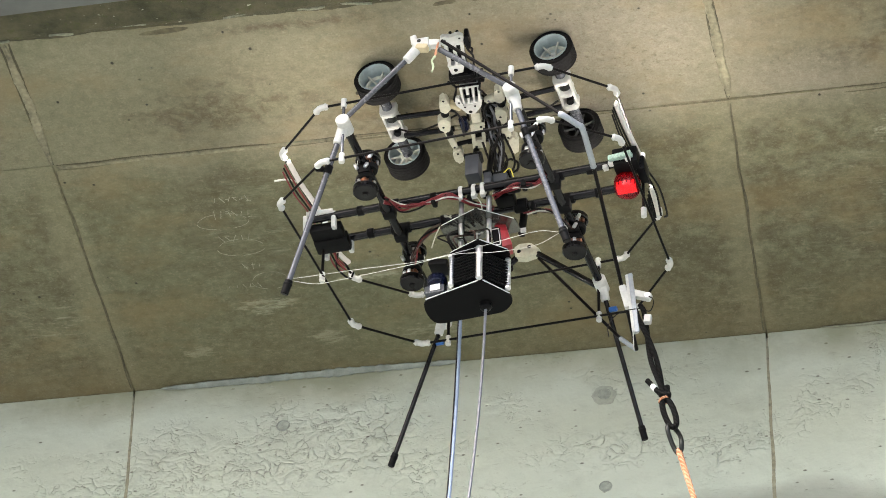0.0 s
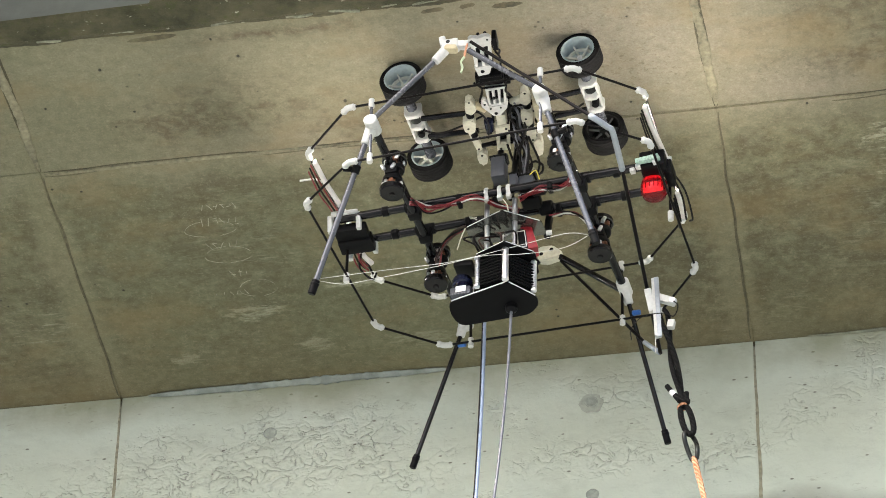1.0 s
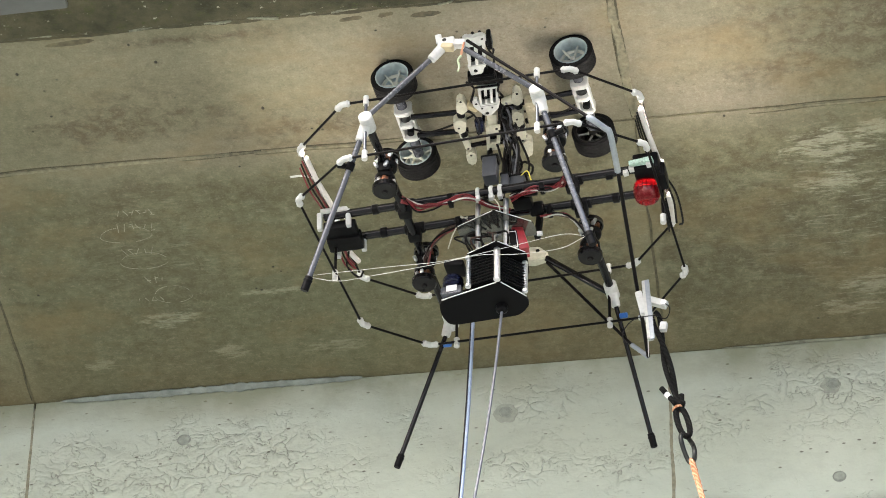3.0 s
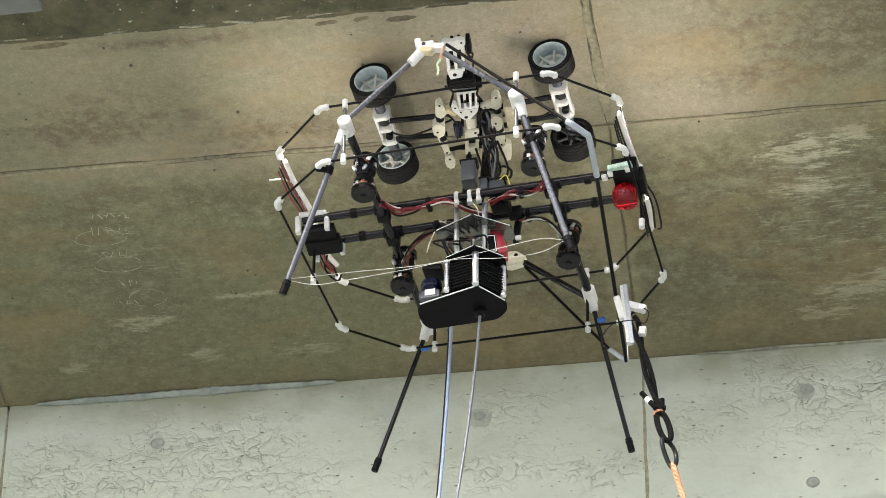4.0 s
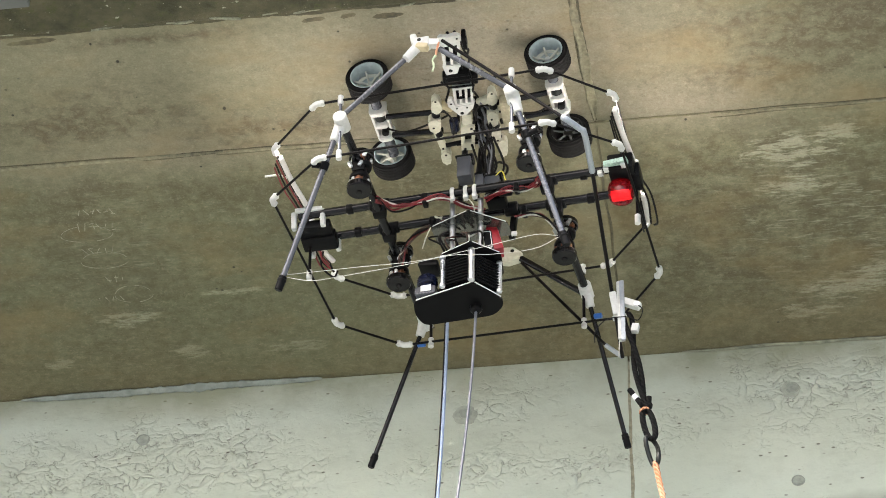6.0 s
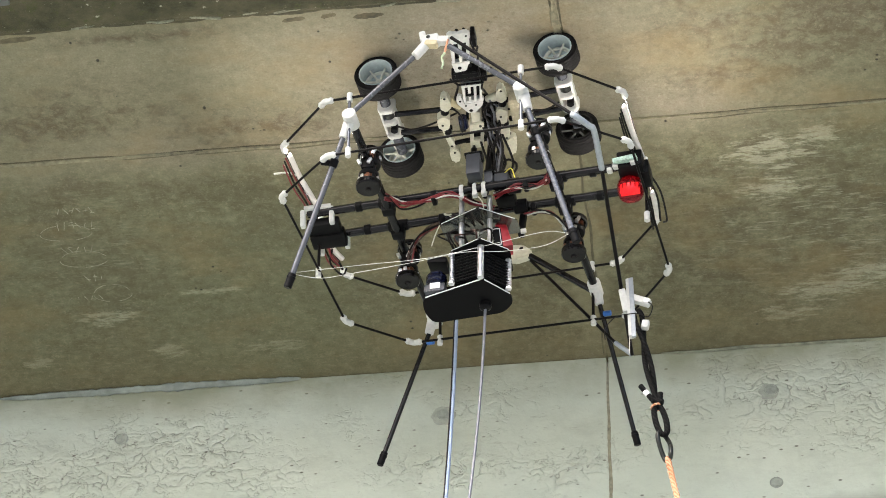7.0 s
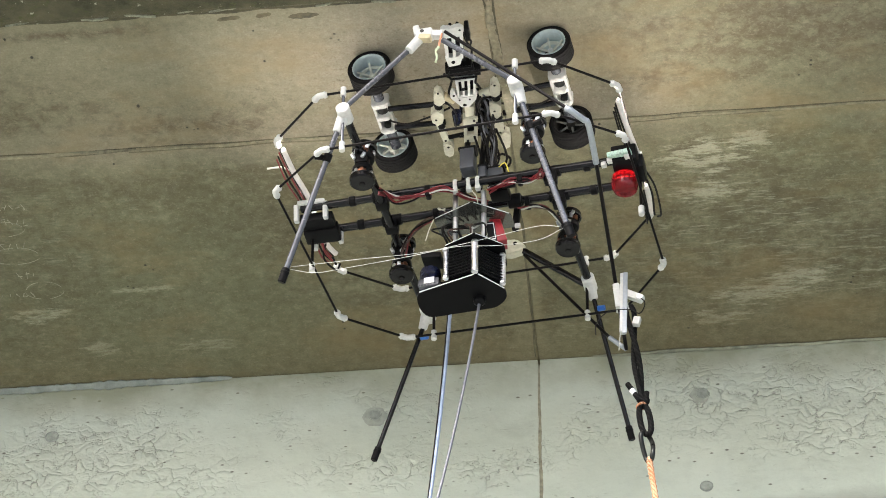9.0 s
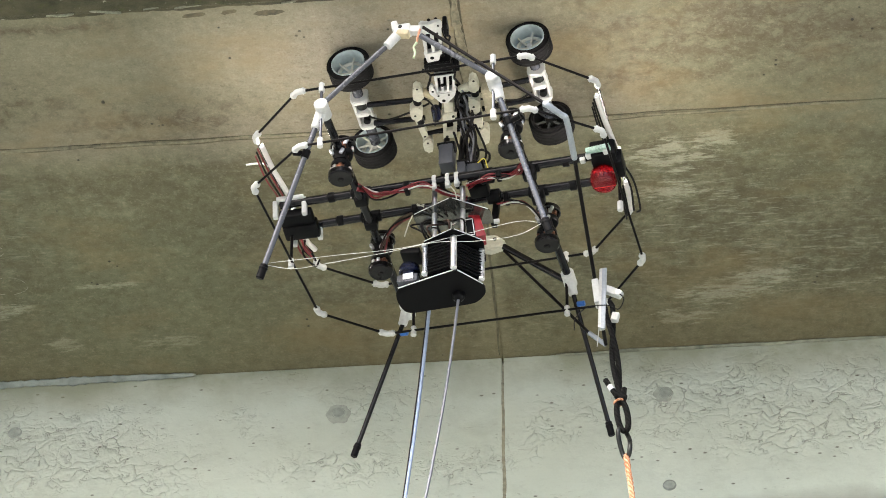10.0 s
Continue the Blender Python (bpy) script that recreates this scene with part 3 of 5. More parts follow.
def build_tie_plugs():
    """Filled formwork tie holes at 0.9 m spacing, in two rows."""
    rng = random.Random(8)
    for row, (z, r) in enumerate(((-0.166, 0.0175), (-0.484, 0.0165))):
        for i in range(-5, 6):
            x = -0.457 + 0.9055 * i
            plug = thing("tie_hole_plug", "round mortar plug in a filled formwork tie hole", "tie hole", "tie holes in the wall", "structure")
            m = Matrix.Translation((x, -0.0005, H + z + 0.009 * i)) @ pose(0, 0, 0, 90)
            bm = B()
            add_lathe(bm, [(0.0001, 0.0012), (r * 0.6, 0.0012), (r * 0.86, 0.0014), (r * 0.93, -0.0005), (r, 0.0016), (r * 1.12, 0.0)], m, 28)
            part("plug", bm, MAT_PLUG, plug)
            if row == 0 and i in (0, 1):
                bm = B()
                ring = []
                for k in range(22):
                    a = k * 2 * math.pi / 22
                    rr = r * (1.95 - 0.4 * i + 0.3 * math.cos(6 * a) * 0.4 + rng.uniform(-0.12, 0.12))
                    ring.append((rr * math.cos(a) - 0.006 * (i % 2), rr * math.sin(a) - 0.005))
                add_prism(bm, ring, -0.001, 0.0007, m)
                part("damp_patch", bm, MAT_DAMP, plug, "damp grey patch round the plug")


def build_chalk():
    """Faint chalk marks that cannot be read, as short strokes."""
    rng = random.Random(5)
    for x, y, w, h in ((-1.35, -0.775, 0.11, 0.035), (-1.36, -0.715, 0.11, 0.045), (-1.37, -0.615, 0.1, 0.045), (-1.345, -0.494, 0.06, 0.04), (-1.386, -0.412, 0.1, 0.035)):
        mark = thing("chalk_mark", "faint illegible chalk strokes on stained concrete", "chalk mark", "chalk marks on the soffit", "structure")
        bm = B()
        k = int(w / 0.017)
        for i in range(k):
            cx = x + w * (i / k - 0.5)
            add_box(bm, (cx + rng.uniform(-0.004, 0.004), y, H - 0.0004), (0.0016, h * rng.uniform(0.2, 0.75), 0.0006), (0, 0, rng.uniform(-30, 30)))
            if rng.random() < 0.35:
                add_box(bm, (cx, y + rng.uniform(-0.4, 0.4) * h, H - 0.0004), (0.012, 0.0016, 0.0006), (0, 0, rng.uniform(-12, 12)))
        part("strokes", bm, MAT_CHALK, mark)
    for x, y, w, h in ((-1.4, -0.687, 0.07, 0.032), (-1.372, -0.575, 0.065, 0.034), (-1.32, -0.425, 0.052, 0.036)):
        mark = thing("chalk_ring", "faint hand-drawn chalk ring on stained concrete", "chalk mark", "chalk marks on the soffit", "structure")
        for k in range(4):
            a0 = k * math.pi / 2 + rng.uniform(0, 0.4)
            pts = [V(x + w * (1 + 0.05 * math.sin(3 * a)) * math.cos(a), y + h * math.sin(a), H - 0.0005) for a in [a0 + 0.13 * j for j in range(10)]]
            part("arc", add_sweep(B(), pts, 0.00065, 5), MAT_CHALK, mark)


build_ground()
build_soffit()
build_edge()
build_joint_repairs()
build_wall()
build_tie_plugs()
build_chalk()


# ---- the climbing drone, in its own space: x along the travel, y towards the wall, z = 0 at the soffit ----
drone = thing("climbing_drone", "black carbon-tube drone with white joints and wheels pressed on soffit", "drone")
WHEEL_R = 0.0556


def rod_part(name, a, b, r, material, parent, label=""):
    return part(name, add_rod(B(), a, b, r), material, parent, label)


CAGE_UP = [V(-0.281, -0.333, -0.335), V(0.295, -0.335, -0.335), V(0.443, -0.207, -0.335), V(0.437, 0.279, -0.335),
           V(0.304, 0.426, -0.335), V(-0.257, 0.431, -0.335), V(-0.395, 0.319, -0.335), V(-0.425, -0.196, -0.335)]
CAGE_LOW = [V(-0.271, -0.332, -0.515), V(0.301, -0.340, -0.515), V(0.456, -0.222, -0.515), V(0.462, 0.272, -0.515),
            V(0.332, 0.426, -0.515), V(-0.234, 0.415, -0.515), V(-0.383, 0.293, -0.515), V(-0.419, -0.210, -0.515)]


def build_cage(corners):
    n = len(corners)
    for i in range(n):
        rod_part("cage_rod", corners[i], corners[(i + 1) % n], 0.0032, MAT_ROD, drone)
    for i in range(n):
        c = corners[i]
        a = (corners[i - 1] - c).normalized()
        b = (corners[(i + 1) % n] - c).normalized()
        path = smooth_path([c + a * 0.022, c + a * 0.01, c + (a + b) * 0.0015, c + b * 0.01, c + b * 0.022], 3)
        bm = B()
        add_sweep(bm, path, [0.0062] + [0.0078] * (len(path) - 2) + [0.0062], 10)
        cj = part("corner_joint", bm, MAT_WHITE, drone, "white printed corner joint")
        for q in (a, b):
            part("clamp_ring", add_rod(B(), c + q * 0.013, c + q * 0.0185, 0.0089, seg=10), MAT_WHITE, cj)


def build_posts():
    for x, y in ((-0.218, -0.333), (0.213, -0.338), (-0.402, 0.09), (0.445, 0.06), (-0.165, 0.42), (0.235, 0.428)):
        rod_part("cage_post", (x, y, -0.33), (x, y, -0.52), 0.004, MAT_GREYTUBE if y < 0 else MAT_ROD, drone)
        for z in (-0.335, -0.515):
            bm = B()
            add_rod(bm, (x, y, z - 0.014), (x, y, z + 0.014), 0.0075, seg=12)
            part("post_clip", bm, MAT_WHITE, drone, "white clip on the cage rod")


ENDS = {"nl": V(-0.213, -0.339, -0.41), "nr": V(0.215, -0.344, -0.41), "fl": V(-0.190, 0.459, -0.41), "fr": V(0.242, 0.430, -0.41)}
FEET = {"nl": V(-0.391, -0.214, -0.81), "nr": V(0.321, -0.226, -0.81), "fl": V(-0.342, 0.519, -0.81), "fr": V(0.312, 0.580, -0.81)}


def build_booms():
    for a, b in (("nl", "fl"), ("nr", "fr")):
        rod_part("boom", ENDS[a], ENDS[b], 0.0106, MAT_CARBON, drone, "black carbon motor boom")
    for y in (0.012, 0.105):
        rod_part("cross_tube", (-0.414 if y < 0.05 else -0.36, y, -0.385), (0.40, y - 0.005, -0.385), 0.0108, MAT_CARBON, drone, "black carbon cross tube")
    for a, b in (("nl", "fl"), ("nr", "fr")):
        for y in (0.012, 0.105):
            t = (y - ENDS[a].y) / (ENDS[b].y - ENDS[a].y)
            c = ENDS[a].lerp(ENDS[b], t)
            bm = B()
            add_box(bm, (c.x, c.y, -0.4), (0.034, 0.028, 0.044), (0, 0, 0), 0.006)
            add_rod(bm, (c.x - 0.026, y, -0.385), (c.x + 0.026, y, -0.385), 0.0148)
            part("boom_clamp", bm, MAT_BLACK, drone, "black clamp where boom crosses tube")
    for x in (-0.28, -0.085, 0.13, 0.32):
        for y in (0.012, 0.103):
            bm = B()
            add_rod(bm, (x - 0.009, y, -0.385), (x + 0.009, y, -0.385), 0.0135, seg=12)
            part("tube_collar", bm, MAT_BLACK, drone)


def build_leg(key):
    e, foot = ENDS[key], FEET[key]
    near = key[0] == "n"
    s = -1 if near else 1
    # end cap and leg socket
    bm = B()
    add_rod(bm, e + V(0, s * -0.03, 0), e + V(0, s * 0.022, 0), 0.0172, seg=20)
    add_rod(bm, e + V(0, -s * 0.008, 0.006), e + (foot - e).normalized() * (0.055 if near else 0.045), 0.0165 if near else 0.0145, 0.0115, 16)
    part("leg_socket", bm, MAT_WHITE, drone, "white printed leg socket with end cap")
    top = e + (foot - e).normalized() * 0.03
    leg = rod_part("leg", top, foot, 0.0073 if near else 0.006, MAT_GREYTUBE if near else MAT_CARBON, drone,
                   "grey landing leg" if near else "black landing leg")
    d = (foot - top).normalized()
    bm = B()
    k = 1.0 if near else 0.86
    add_rod(bm, foot - d * 0.034, foot + d * 0.004, 0.0103 * k, seg=14)
    add_rod(bm, foot - d * 0.026, foot - d * 0.02, 0.0115 * k, seg=14)
    part("rubber_foot", bm, MAT_BLACK, leg, "black rubber foot")
    if near:
        t = 0.22
        c = top.lerp(foot, t)
        bm = B()
        add_rod(bm, c - d * 0.011, c + d * 0.011, 0.0108, seg=14)
        add_rod(bm, c, c + V(-0.03 if key == "nl" else 0.03, -0.008, 0.003), 0.0075, seg=10)
        part("leg_clamp", bm, MAT_BLACK, leg, "black clamp on the leg")
    else:
        c = top.lerp(foot, 0.1)
        bm = B()
        add_rod(bm, c + V(0.004, -0.004, -0.004), c + V(0.024, -0.006, -0.006), 0.0072, seg=12)
        part("blue_clamp", bm, MAT_BLUE, leg, "blue clamp on the leg")


def build_arches():
    apex = V(-0.004, -0.40, -0.252)
    # near arch
    rod_part("arch_tube", ENDS["nl"] + V(0.008, -0.01, 0.012), apex + V(-0.018, 0, -0.024), 0.007, MAT_GREYTUBE, drone, "grey arch tube")
    rod_part("arch_tube", ENDS["nr"] + V(-0.008, -0.01, 0.012), apex + V(0.05, 0, -0.024), 0.007, MAT_GREYTUBE, drone, "grey arch tube")
    bm = B()
    add_box(bm, apex + V(0.006, 0, 0.0), (0.042, 0.026, 0.03), (0, 0, 0), 0.006)
    add_box(bm, apex + V(-0.013, 0, 0.014), (0.016, 0.024, 0.03), (0, -8, 0), 0.004)
    add_box(bm, apex + V(0.036, 0.0, -0.004), (0.034, 0.02, 0.02), (0, 12, 0), 0.005)
    add_rod(bm, apex + V(-0.006, 0, -0.008), apex + V(-0.034, 0, -0.043), 0.0125, 0.0115)
    br = part("apex_bracket", bm, MAT_WHITE, drone, "white printed apex bracket")
    bm = B()
    add_rod(bm, apex + V(0.002, -0.0145, 0.004), apex + V(0.002, -0.012, 0.004), 0.0052)
    part("bolt", bm, MAT_GUNMETAL, br)
    bm = B()
    add_box(bm, apex + V(0.008, -0.003, -0.013), (0.032, 0.022, 0.016), (0, 14, 0), 0.005)
    part("bracket_gusset", bm, MAT_YELLOWED, br, "yellowed glue on the bracket")
    bm = B()
    add_sweep(bm, smooth_path([apex + V(0.052, -0.012, -0.014), apex + V(0.05, -0.017, -0.032), apex + V(0.046, -0.013, -0.045), apex + V(0.045, -0.015, -0.06)], 4), [0.0022 + 0.0012 * (k % 5) / 4 for k in range(13)], 6)
    part("ribbon", bm, MAT_ORANGE, drone, "orange marker ribbon")
    bm = B()
    add_sweep(bm, smooth_path([apex + V(0.045, -0.015, -0.06), apex + V(0.037, -0.016, -0.075), apex + V(0.04, -0.012, -0.09), apex + V(0.037, -0.013, -0.108)], 4), [0.0034 - 0.0014 * (k % 6) / 5 for k in range(13)], 6)
    part("ribbon", bm, MAT_GREENRIB, drone, "pale green marker ribbon")
    # far arch
    brk = V(0.036, 0.46, -0.225)
    rod_part("arch_tube", brk + V(0.02, 0, -0.008), ENDS["fr"] + V(-0.005, 0.01, 0.0), 0.0085, MAT_CARBON, drone)
    rod_part("arch_tube", brk + V(-0.02, 0, -0.008), ENDS["fl"] + V(0.005, 0.01, 0.0), 0.0085, MAT_CARBON, drone)
    bm = B()
    add_prism(bm, [(-0.035, 0.012), (-0.02, 0.022), (0.01, 0.02), (0.036, -0.006), (0.03, -0.022), (-0.005, -0.03), (-0.03, -0.022)], -0.012, 0.012,
              Matrix.Translation(brk) @ pose(0, 0, 0, 90), 0.003)
    fb = part("far_bracket", bm, MAT_IVORY, drone, "ivory printed bracket on the far arch")
    for dx, dz in ((-0.02, -0.006), (0.008, 0.004)):
        part("bolt_hole", add_rod(B(), brk + V(dx, -0.0135, dz), brk + V(dx, -0.008, dz), 0.0055, seg=12), MAT_BLACK, fb)
    # rope rail: two sloping rods and a bent light tube below the cage
    c1, c2 = V(0.387, -0.327, -0.55), V(0.331, 0.432, -0.64)
    knee = V(0.354, -0.371, -0.545)
    rod_part("rail_rod", apex + V(0.056, 0, 0.003), knee, 0.0042, MAT_ROD, drone)
    down = V(0.378, -0.178, -0.55)
    bm = B()
    add_sweep(bm, smooth_path([knee + (knee - apex).normalized() * -0.012, knee, c1 + V(-0.008, -0.01, 0), c1 + V(0.0, 0.012, -0.001), down], 5), 0.0076, 12)
    part("rail_bend", bm, MAT_LIGHTTUBE, drone, "light grey bent tube of the rope rail")
    rod_part("rail_rod", down, c2, 0.005, MAT_ROD, drone)
    rod_part("rail_rod", brk + V(0.03, 0, -0.03), c2 + V(-0.042, 0.0, 0.046), 0.0042, MAT_ROD, drone)
    rod_part("rail_end", c2 + V(-0.042, 0.0, 0.046), c2, 0.0062, MAT_LIGHTTUBE, drone, "light grey rail end tube")
    return c1, c2


def motor(c, up):
    """A brushless motor on its mount; up is +1 or -1, the side of the boom on which it sits."""
    bm = B()
    add_lathe(bm, [(0.0, 0), (0.024, 0), (0.026, 0.004), (0.026, 0.014), (0.023, 0.016), (0.0, 0.016)], Matrix.Translation(c) @ Matrix.Diagonal((1, 1, up, 1)), 28)
    m = part("motor", bm, MAT_BLACK, drone, "black brushless motor")
    bm = B()
    add_lathe(bm, [(0.0, 0.0165), (0.0215, 0.0165), (0.0225, 0.02), (0.0225, 0.028), (0.021, 0.0305), (0.0, 0.0305)], Matrix.Translation(c) @ Matrix.Diagonal((1, 1, up, 1)), 28)
    part("winding", bm, MAT_COPPER, m, "copper motor winding")
    # teeth of the winding; the bright ones paint its glints
    for k in range(10):
        a = k * math.pi / 5 + c.x * 40
        bm = B()
        add_box(bm, (c.x + 0.0245 * math.cos(a), c.y + 0.0245 * math.sin(a), c.z + up * 0.0238), (0.006, 0.009, 0.0125), (0, 0, math.degrees(a)), 0.002)
        part("stator_glint_tooth", bm, (MAT_ALU, MAT_COPPER, MAT_BLACK)[k % 3], m)
    bm = B()
    add_lathe(bm, [(0.0, 0.031), (0.0295, 0.031), (0.0315, 0.0335), (0.0315, 0.0455), (0.0285, 0.049), (0.012, 0.05), (0.008, 0.051), (0.008, 0.0525), (0.0, 0.053)],
              Matrix.Translation(c) @ Matrix.Diagonal((1, 1, up, 1)), 32)
    part("bell", bm, MAT_MOTOR, m, "dark steel motor bell")
    # a glossy ring added for the thin highlight round the bell
    bm = B()
    add_lathe(bm, [(0.0305, 0.0322), (0.0321, 0.0334), (0.0321, 0.0343), (0.031, 0.0349)], Matrix.Translation(c) @ Matrix.Diagonal((1, 1, up, 1)), 32)
    part("bell_glint_ring", bm, MAT_GUNMETAL, m, "thin glossy ring in place of the bell's highlight")
    bm = B()
    add_lathe(bm, [(0.0, 0.0535), (0.0068, 0.0535), (0.006, 0.0555), (0.0, 0.056)], Matrix.Translation(c) @ Matrix.Diagonal((1, 1, up, 1)), 14)
    part("shaft_nut", bm, MAT_MOTOR, m)
    return m


def build_motors():
    for a, b, ys in (("nl", "fl", (-0.17, 0.2)), ("nr", "fr", (-0.175, 0.19))):
        for y in ys:
            t = (y - ENDS[a].y) / (ENDS[b].y - ENDS[a].y)
            c = ENDS[a].lerp(ENDS[b], t)
            bm = B()
            add_box(bm, (c.x, c.y, -0.419), (0.032, 0.046, 0.046), (0, 0, 0), 0.005)
            mount = part("motor_mount", bm, MAT_BLACK, drone, "black motor mount on the boom")
            # bright blocks that paint the glints seen on the mount
            for sx in (-1, 1):
                for sz in (-1, 1):
                    bm = B()
                    add_box(bm, (c.x + sx * 0.013 + sz * 0.005, c.y - 0.027, -0.412 + sz * 0.014), (0.009, 0.008, 0.017), (0, sx * 25, 12), 0.003)
                    part("mount_glint", bm, MAT_ALU, mount, "bright block in place of a glint on the mount")
            motor(V(c.x + 0.004, c.y, -0.424), 1)
            motor(V(c.x, c.y, -0.446), -1)


def build_wheel(c, dark=False, flat=False):
    """An RC-style wheel; its axis is y, the open face towards -y."""
    hub = tagged(new("wheel"), "black rubber wheel with dark rim" if dark else "black rubber wheel with pale grey spoked rim")
    hub.parent = drone
    turn = pose(0, 0, 0, 90)             # local z to -y
    R = WHEEL_R
    w = 0.025
    bm = B()
    prof = [(0.043, -w), (0.049, -w - 0.001), (R - 0.005, -w + 0.001), (R, -w + 0.008), (R, w - 0.008), (R - 0.005, w - 0.001), (0.049, w + 0.001), (0.043, w), (0.0415, 0), (0.043, -w)]
    add_lathe(bm, prof, turn, 48)
    # shallow tread ribs
    for j in range(5):
        z = -0.02 + j * 0.01
        add_lathe(bm, [(R - 0.001, z - 0.0035), (R + 0.0007, z - 0.003), (R + 0.0007, z + 0.003), (R - 0.001, z + 0.0035)], turn, 48)
    part("tyre", bm, MAT_TYRE, hub)
    bm = B()
    rm = MAT_RIMDARK if dark else MAT_RIM
    add_lathe(bm, [(0.0435, w + 0.0015), (0.0435, w - 0.002), (0.0425, -w + 0.002), (0.041, -w + 0.002), (0.0395, -0.004), (0.0395, w - 0.003), (0.041, w + 0.0015), (0.0435, w + 0.0015)], turn, 40)
    add_lathe(bm, [(0.0405, -0.016), (0.022, -0.019), (0.0, -0.0195)], turn, 32)
    part("rim", bm, rm, hub)
    for k in range(6):
        a = k * math.pi / 3 + 0.2
        bm = B()
        p0 = turn @ V(0.007 * math.cos(a), 0.007 * math.sin(a), 0.012 if flat else -0.012)
        p1 = turn @ V(0.0405 * math.cos(a), 0.0405 * math.sin(a), 0.018 if flat else -0.002)
        add_rod(bm, p0, p1, 0.0034, 0.0026, 8)
        part("spoke", bm, MAT_STEELGREY if dark else MAT_SPOKE, hub)
    if flat:
        bm = B()
        add_lathe(bm, [(0.0, 0.016), (0.012, 0.016), (0.014, 0.013), (0.014, 0.004), (0.0, 0.004)], turn, 20)
        part("hub_cap", bm, MAT_RIMDARK if dark else MAT_SPOKE, hub)
    bm = B()
    add_lathe(bm, [(0.0, -0.006), (0.006, -0.006), (0.0085, -0.009), (0.0085, -0.018), (0.0, -0.019)], turn, 20)
    add_lathe(bm, [(0.034, -0.0155), (0.036, -0.011), (0.032, -0.0105), (0.028, -0.0155)], turn, 28)
    part("hub_ring", bm, MAT_RIMDARK if dark else MAT_SPOKE, hub)
    hub.matrix_basis = Matrix.Translation(c)
    return hub, V(*c)


def build_wheels():
    zc = -WHEEL_R - 0.001
    spots = ((-0.211, -0.094, False), (-0.222, 0.206, False), (0.252, -0.083, False), (0.246, 0.22, True))
    out = [build_wheel((x, y, zc), d, y > 0) for x, y, d in spots]
    for s, x in ((-1, -0.214), (1, 0.249)):
        axle = rod_part("axle", (x + 0.002, -0.08, zc), (x - 0.004, 0.19, zc), 0.007, MAT_ALU, drone, "steel wheel axle")
        for a, b, r in ((-0.07, 0.004, 0.0135), (0.03, 0.05, 0.015), (0.118, 0.19, 0.0135)):
            bm = B()
            add_rod(bm, (x, a, zc), (x, b, zc), r, seg=18)
            part("axle_sleeve", bm, MAT_GREYTUBE if r < 0.014 else MAT_GUNMETAL, drone, "bright axle sleeve")
        for y, w in ((0.012, 0.046), (0.058, 0.04), (0.108, 0.044)):
            bm = B()
            add_prism(bm, [(-w / 2, -0.014), (-w * 0.3, -0.024), (w * 0.3, -0.024), (w / 2, -0.014), (w / 2, 0.02), (-w / 2, 0.02)], -0.007, 0.007, pose(x, y, zc, 90), 0.002)
            part("axle_bearing", bm, MAT_WHITE, drone, "white printed axle bearing")
        for sx in (-1, 1):
            bm = B()
            add_box(bm, (x + sx * 0.0185, 0.06, zc - 0.004), (0.007, 0.1, 0.02), (0, 0, 0), 0.002)
            part("bearing_cheek", bm, MAT_WHITE, drone)
        bm = B()
        add_rod(bm, (x + 0.004, 0.082, zc - 0.026), (x + 0.004, 0.082, zc), 0.0095)
        part("pinion", bm, MAT_BLACK, drone)
        for y in (0.021, 0.092):
            rod_part("axle_strut", (x - s * 0.02, y, -0.08), (0.015 + s * 0.075, y + 0.004, -0.085), 0.0075, MAT_CARBON, drone, "black strut to the wheel axle")
        bm = B()
        add_sweep(bm, smooth_path([(x - s * 0.02, 0.055, -0.092), (x - s * 0.06, 0.066, -0.1), (0.015 + s * 0.1, 0.06, -0.09), (0.015 + s * 0.05, 0.03, -0.1)], 5), 0.003, 6)
        part("motor_lead", bm, MAT_BLACKWIRE, drone)
    return out


def slotted_link(bm, top, bot, z, t, slots, lip):
    """A tapered printed plate with long slots; top and bot are (left, right, y)."""
    bar = 0.5 / (slots + 1)
    gap = 0.5 / slots

    def at(f, g):
        return (top[0] + (top[1] - top[0]) * f) * (1 - g) + (bot[0] + (bot[1] - bot[0]) * f) * g, top[2] + (bot[2] - top[2]) * g
    for i in range(slots + 1):
        f0, f1 = i * (bar + gap), i * (bar + gap) + bar
        add_prism(bm, [at(f0, 0.02), at(f1, 0.02), at(f1, 0.98), at(f0, 0.98)], z - t / 2, z + t / 2)
    g = lip / abs(bot[2] - top[2])
    for g0, g1 in ((0, g), (1 - g, 1)):
        add_prism(bm, [at(0, g0), at(1, g0), at(1, g1), at(0, g1)], z - t / 2 - 0.001, z + t / 2 + 0.001, bevel=0.002)


def lug(name, outline, z0, z1, parent, holes=(), material=None):
    """A rounded printed lug with dark pin heads."""
    bm = B()
    mx = sum(p[0] for p in outline) / len(outline)
    my = sum(p[1] for p in outline) / len(outline)
    add_prism(bm, rounded([(mx + (x - mx) * 0.86, my + (y - my) * 0.96) for x, y in outline], 0.011, 4), z0, z1, bevel=0.0035)
    ob = part(name, bm, material or MAT_IVORY, parent, "ivory printed finger link")
    for x, y in holes:
        part("finger_pin", add_rod(B(), (x, y, z0 - 0.0012), (x, y, z0 + 0.004), 0.0032, seg=10), MAT_BLACK, ob)
    return ob


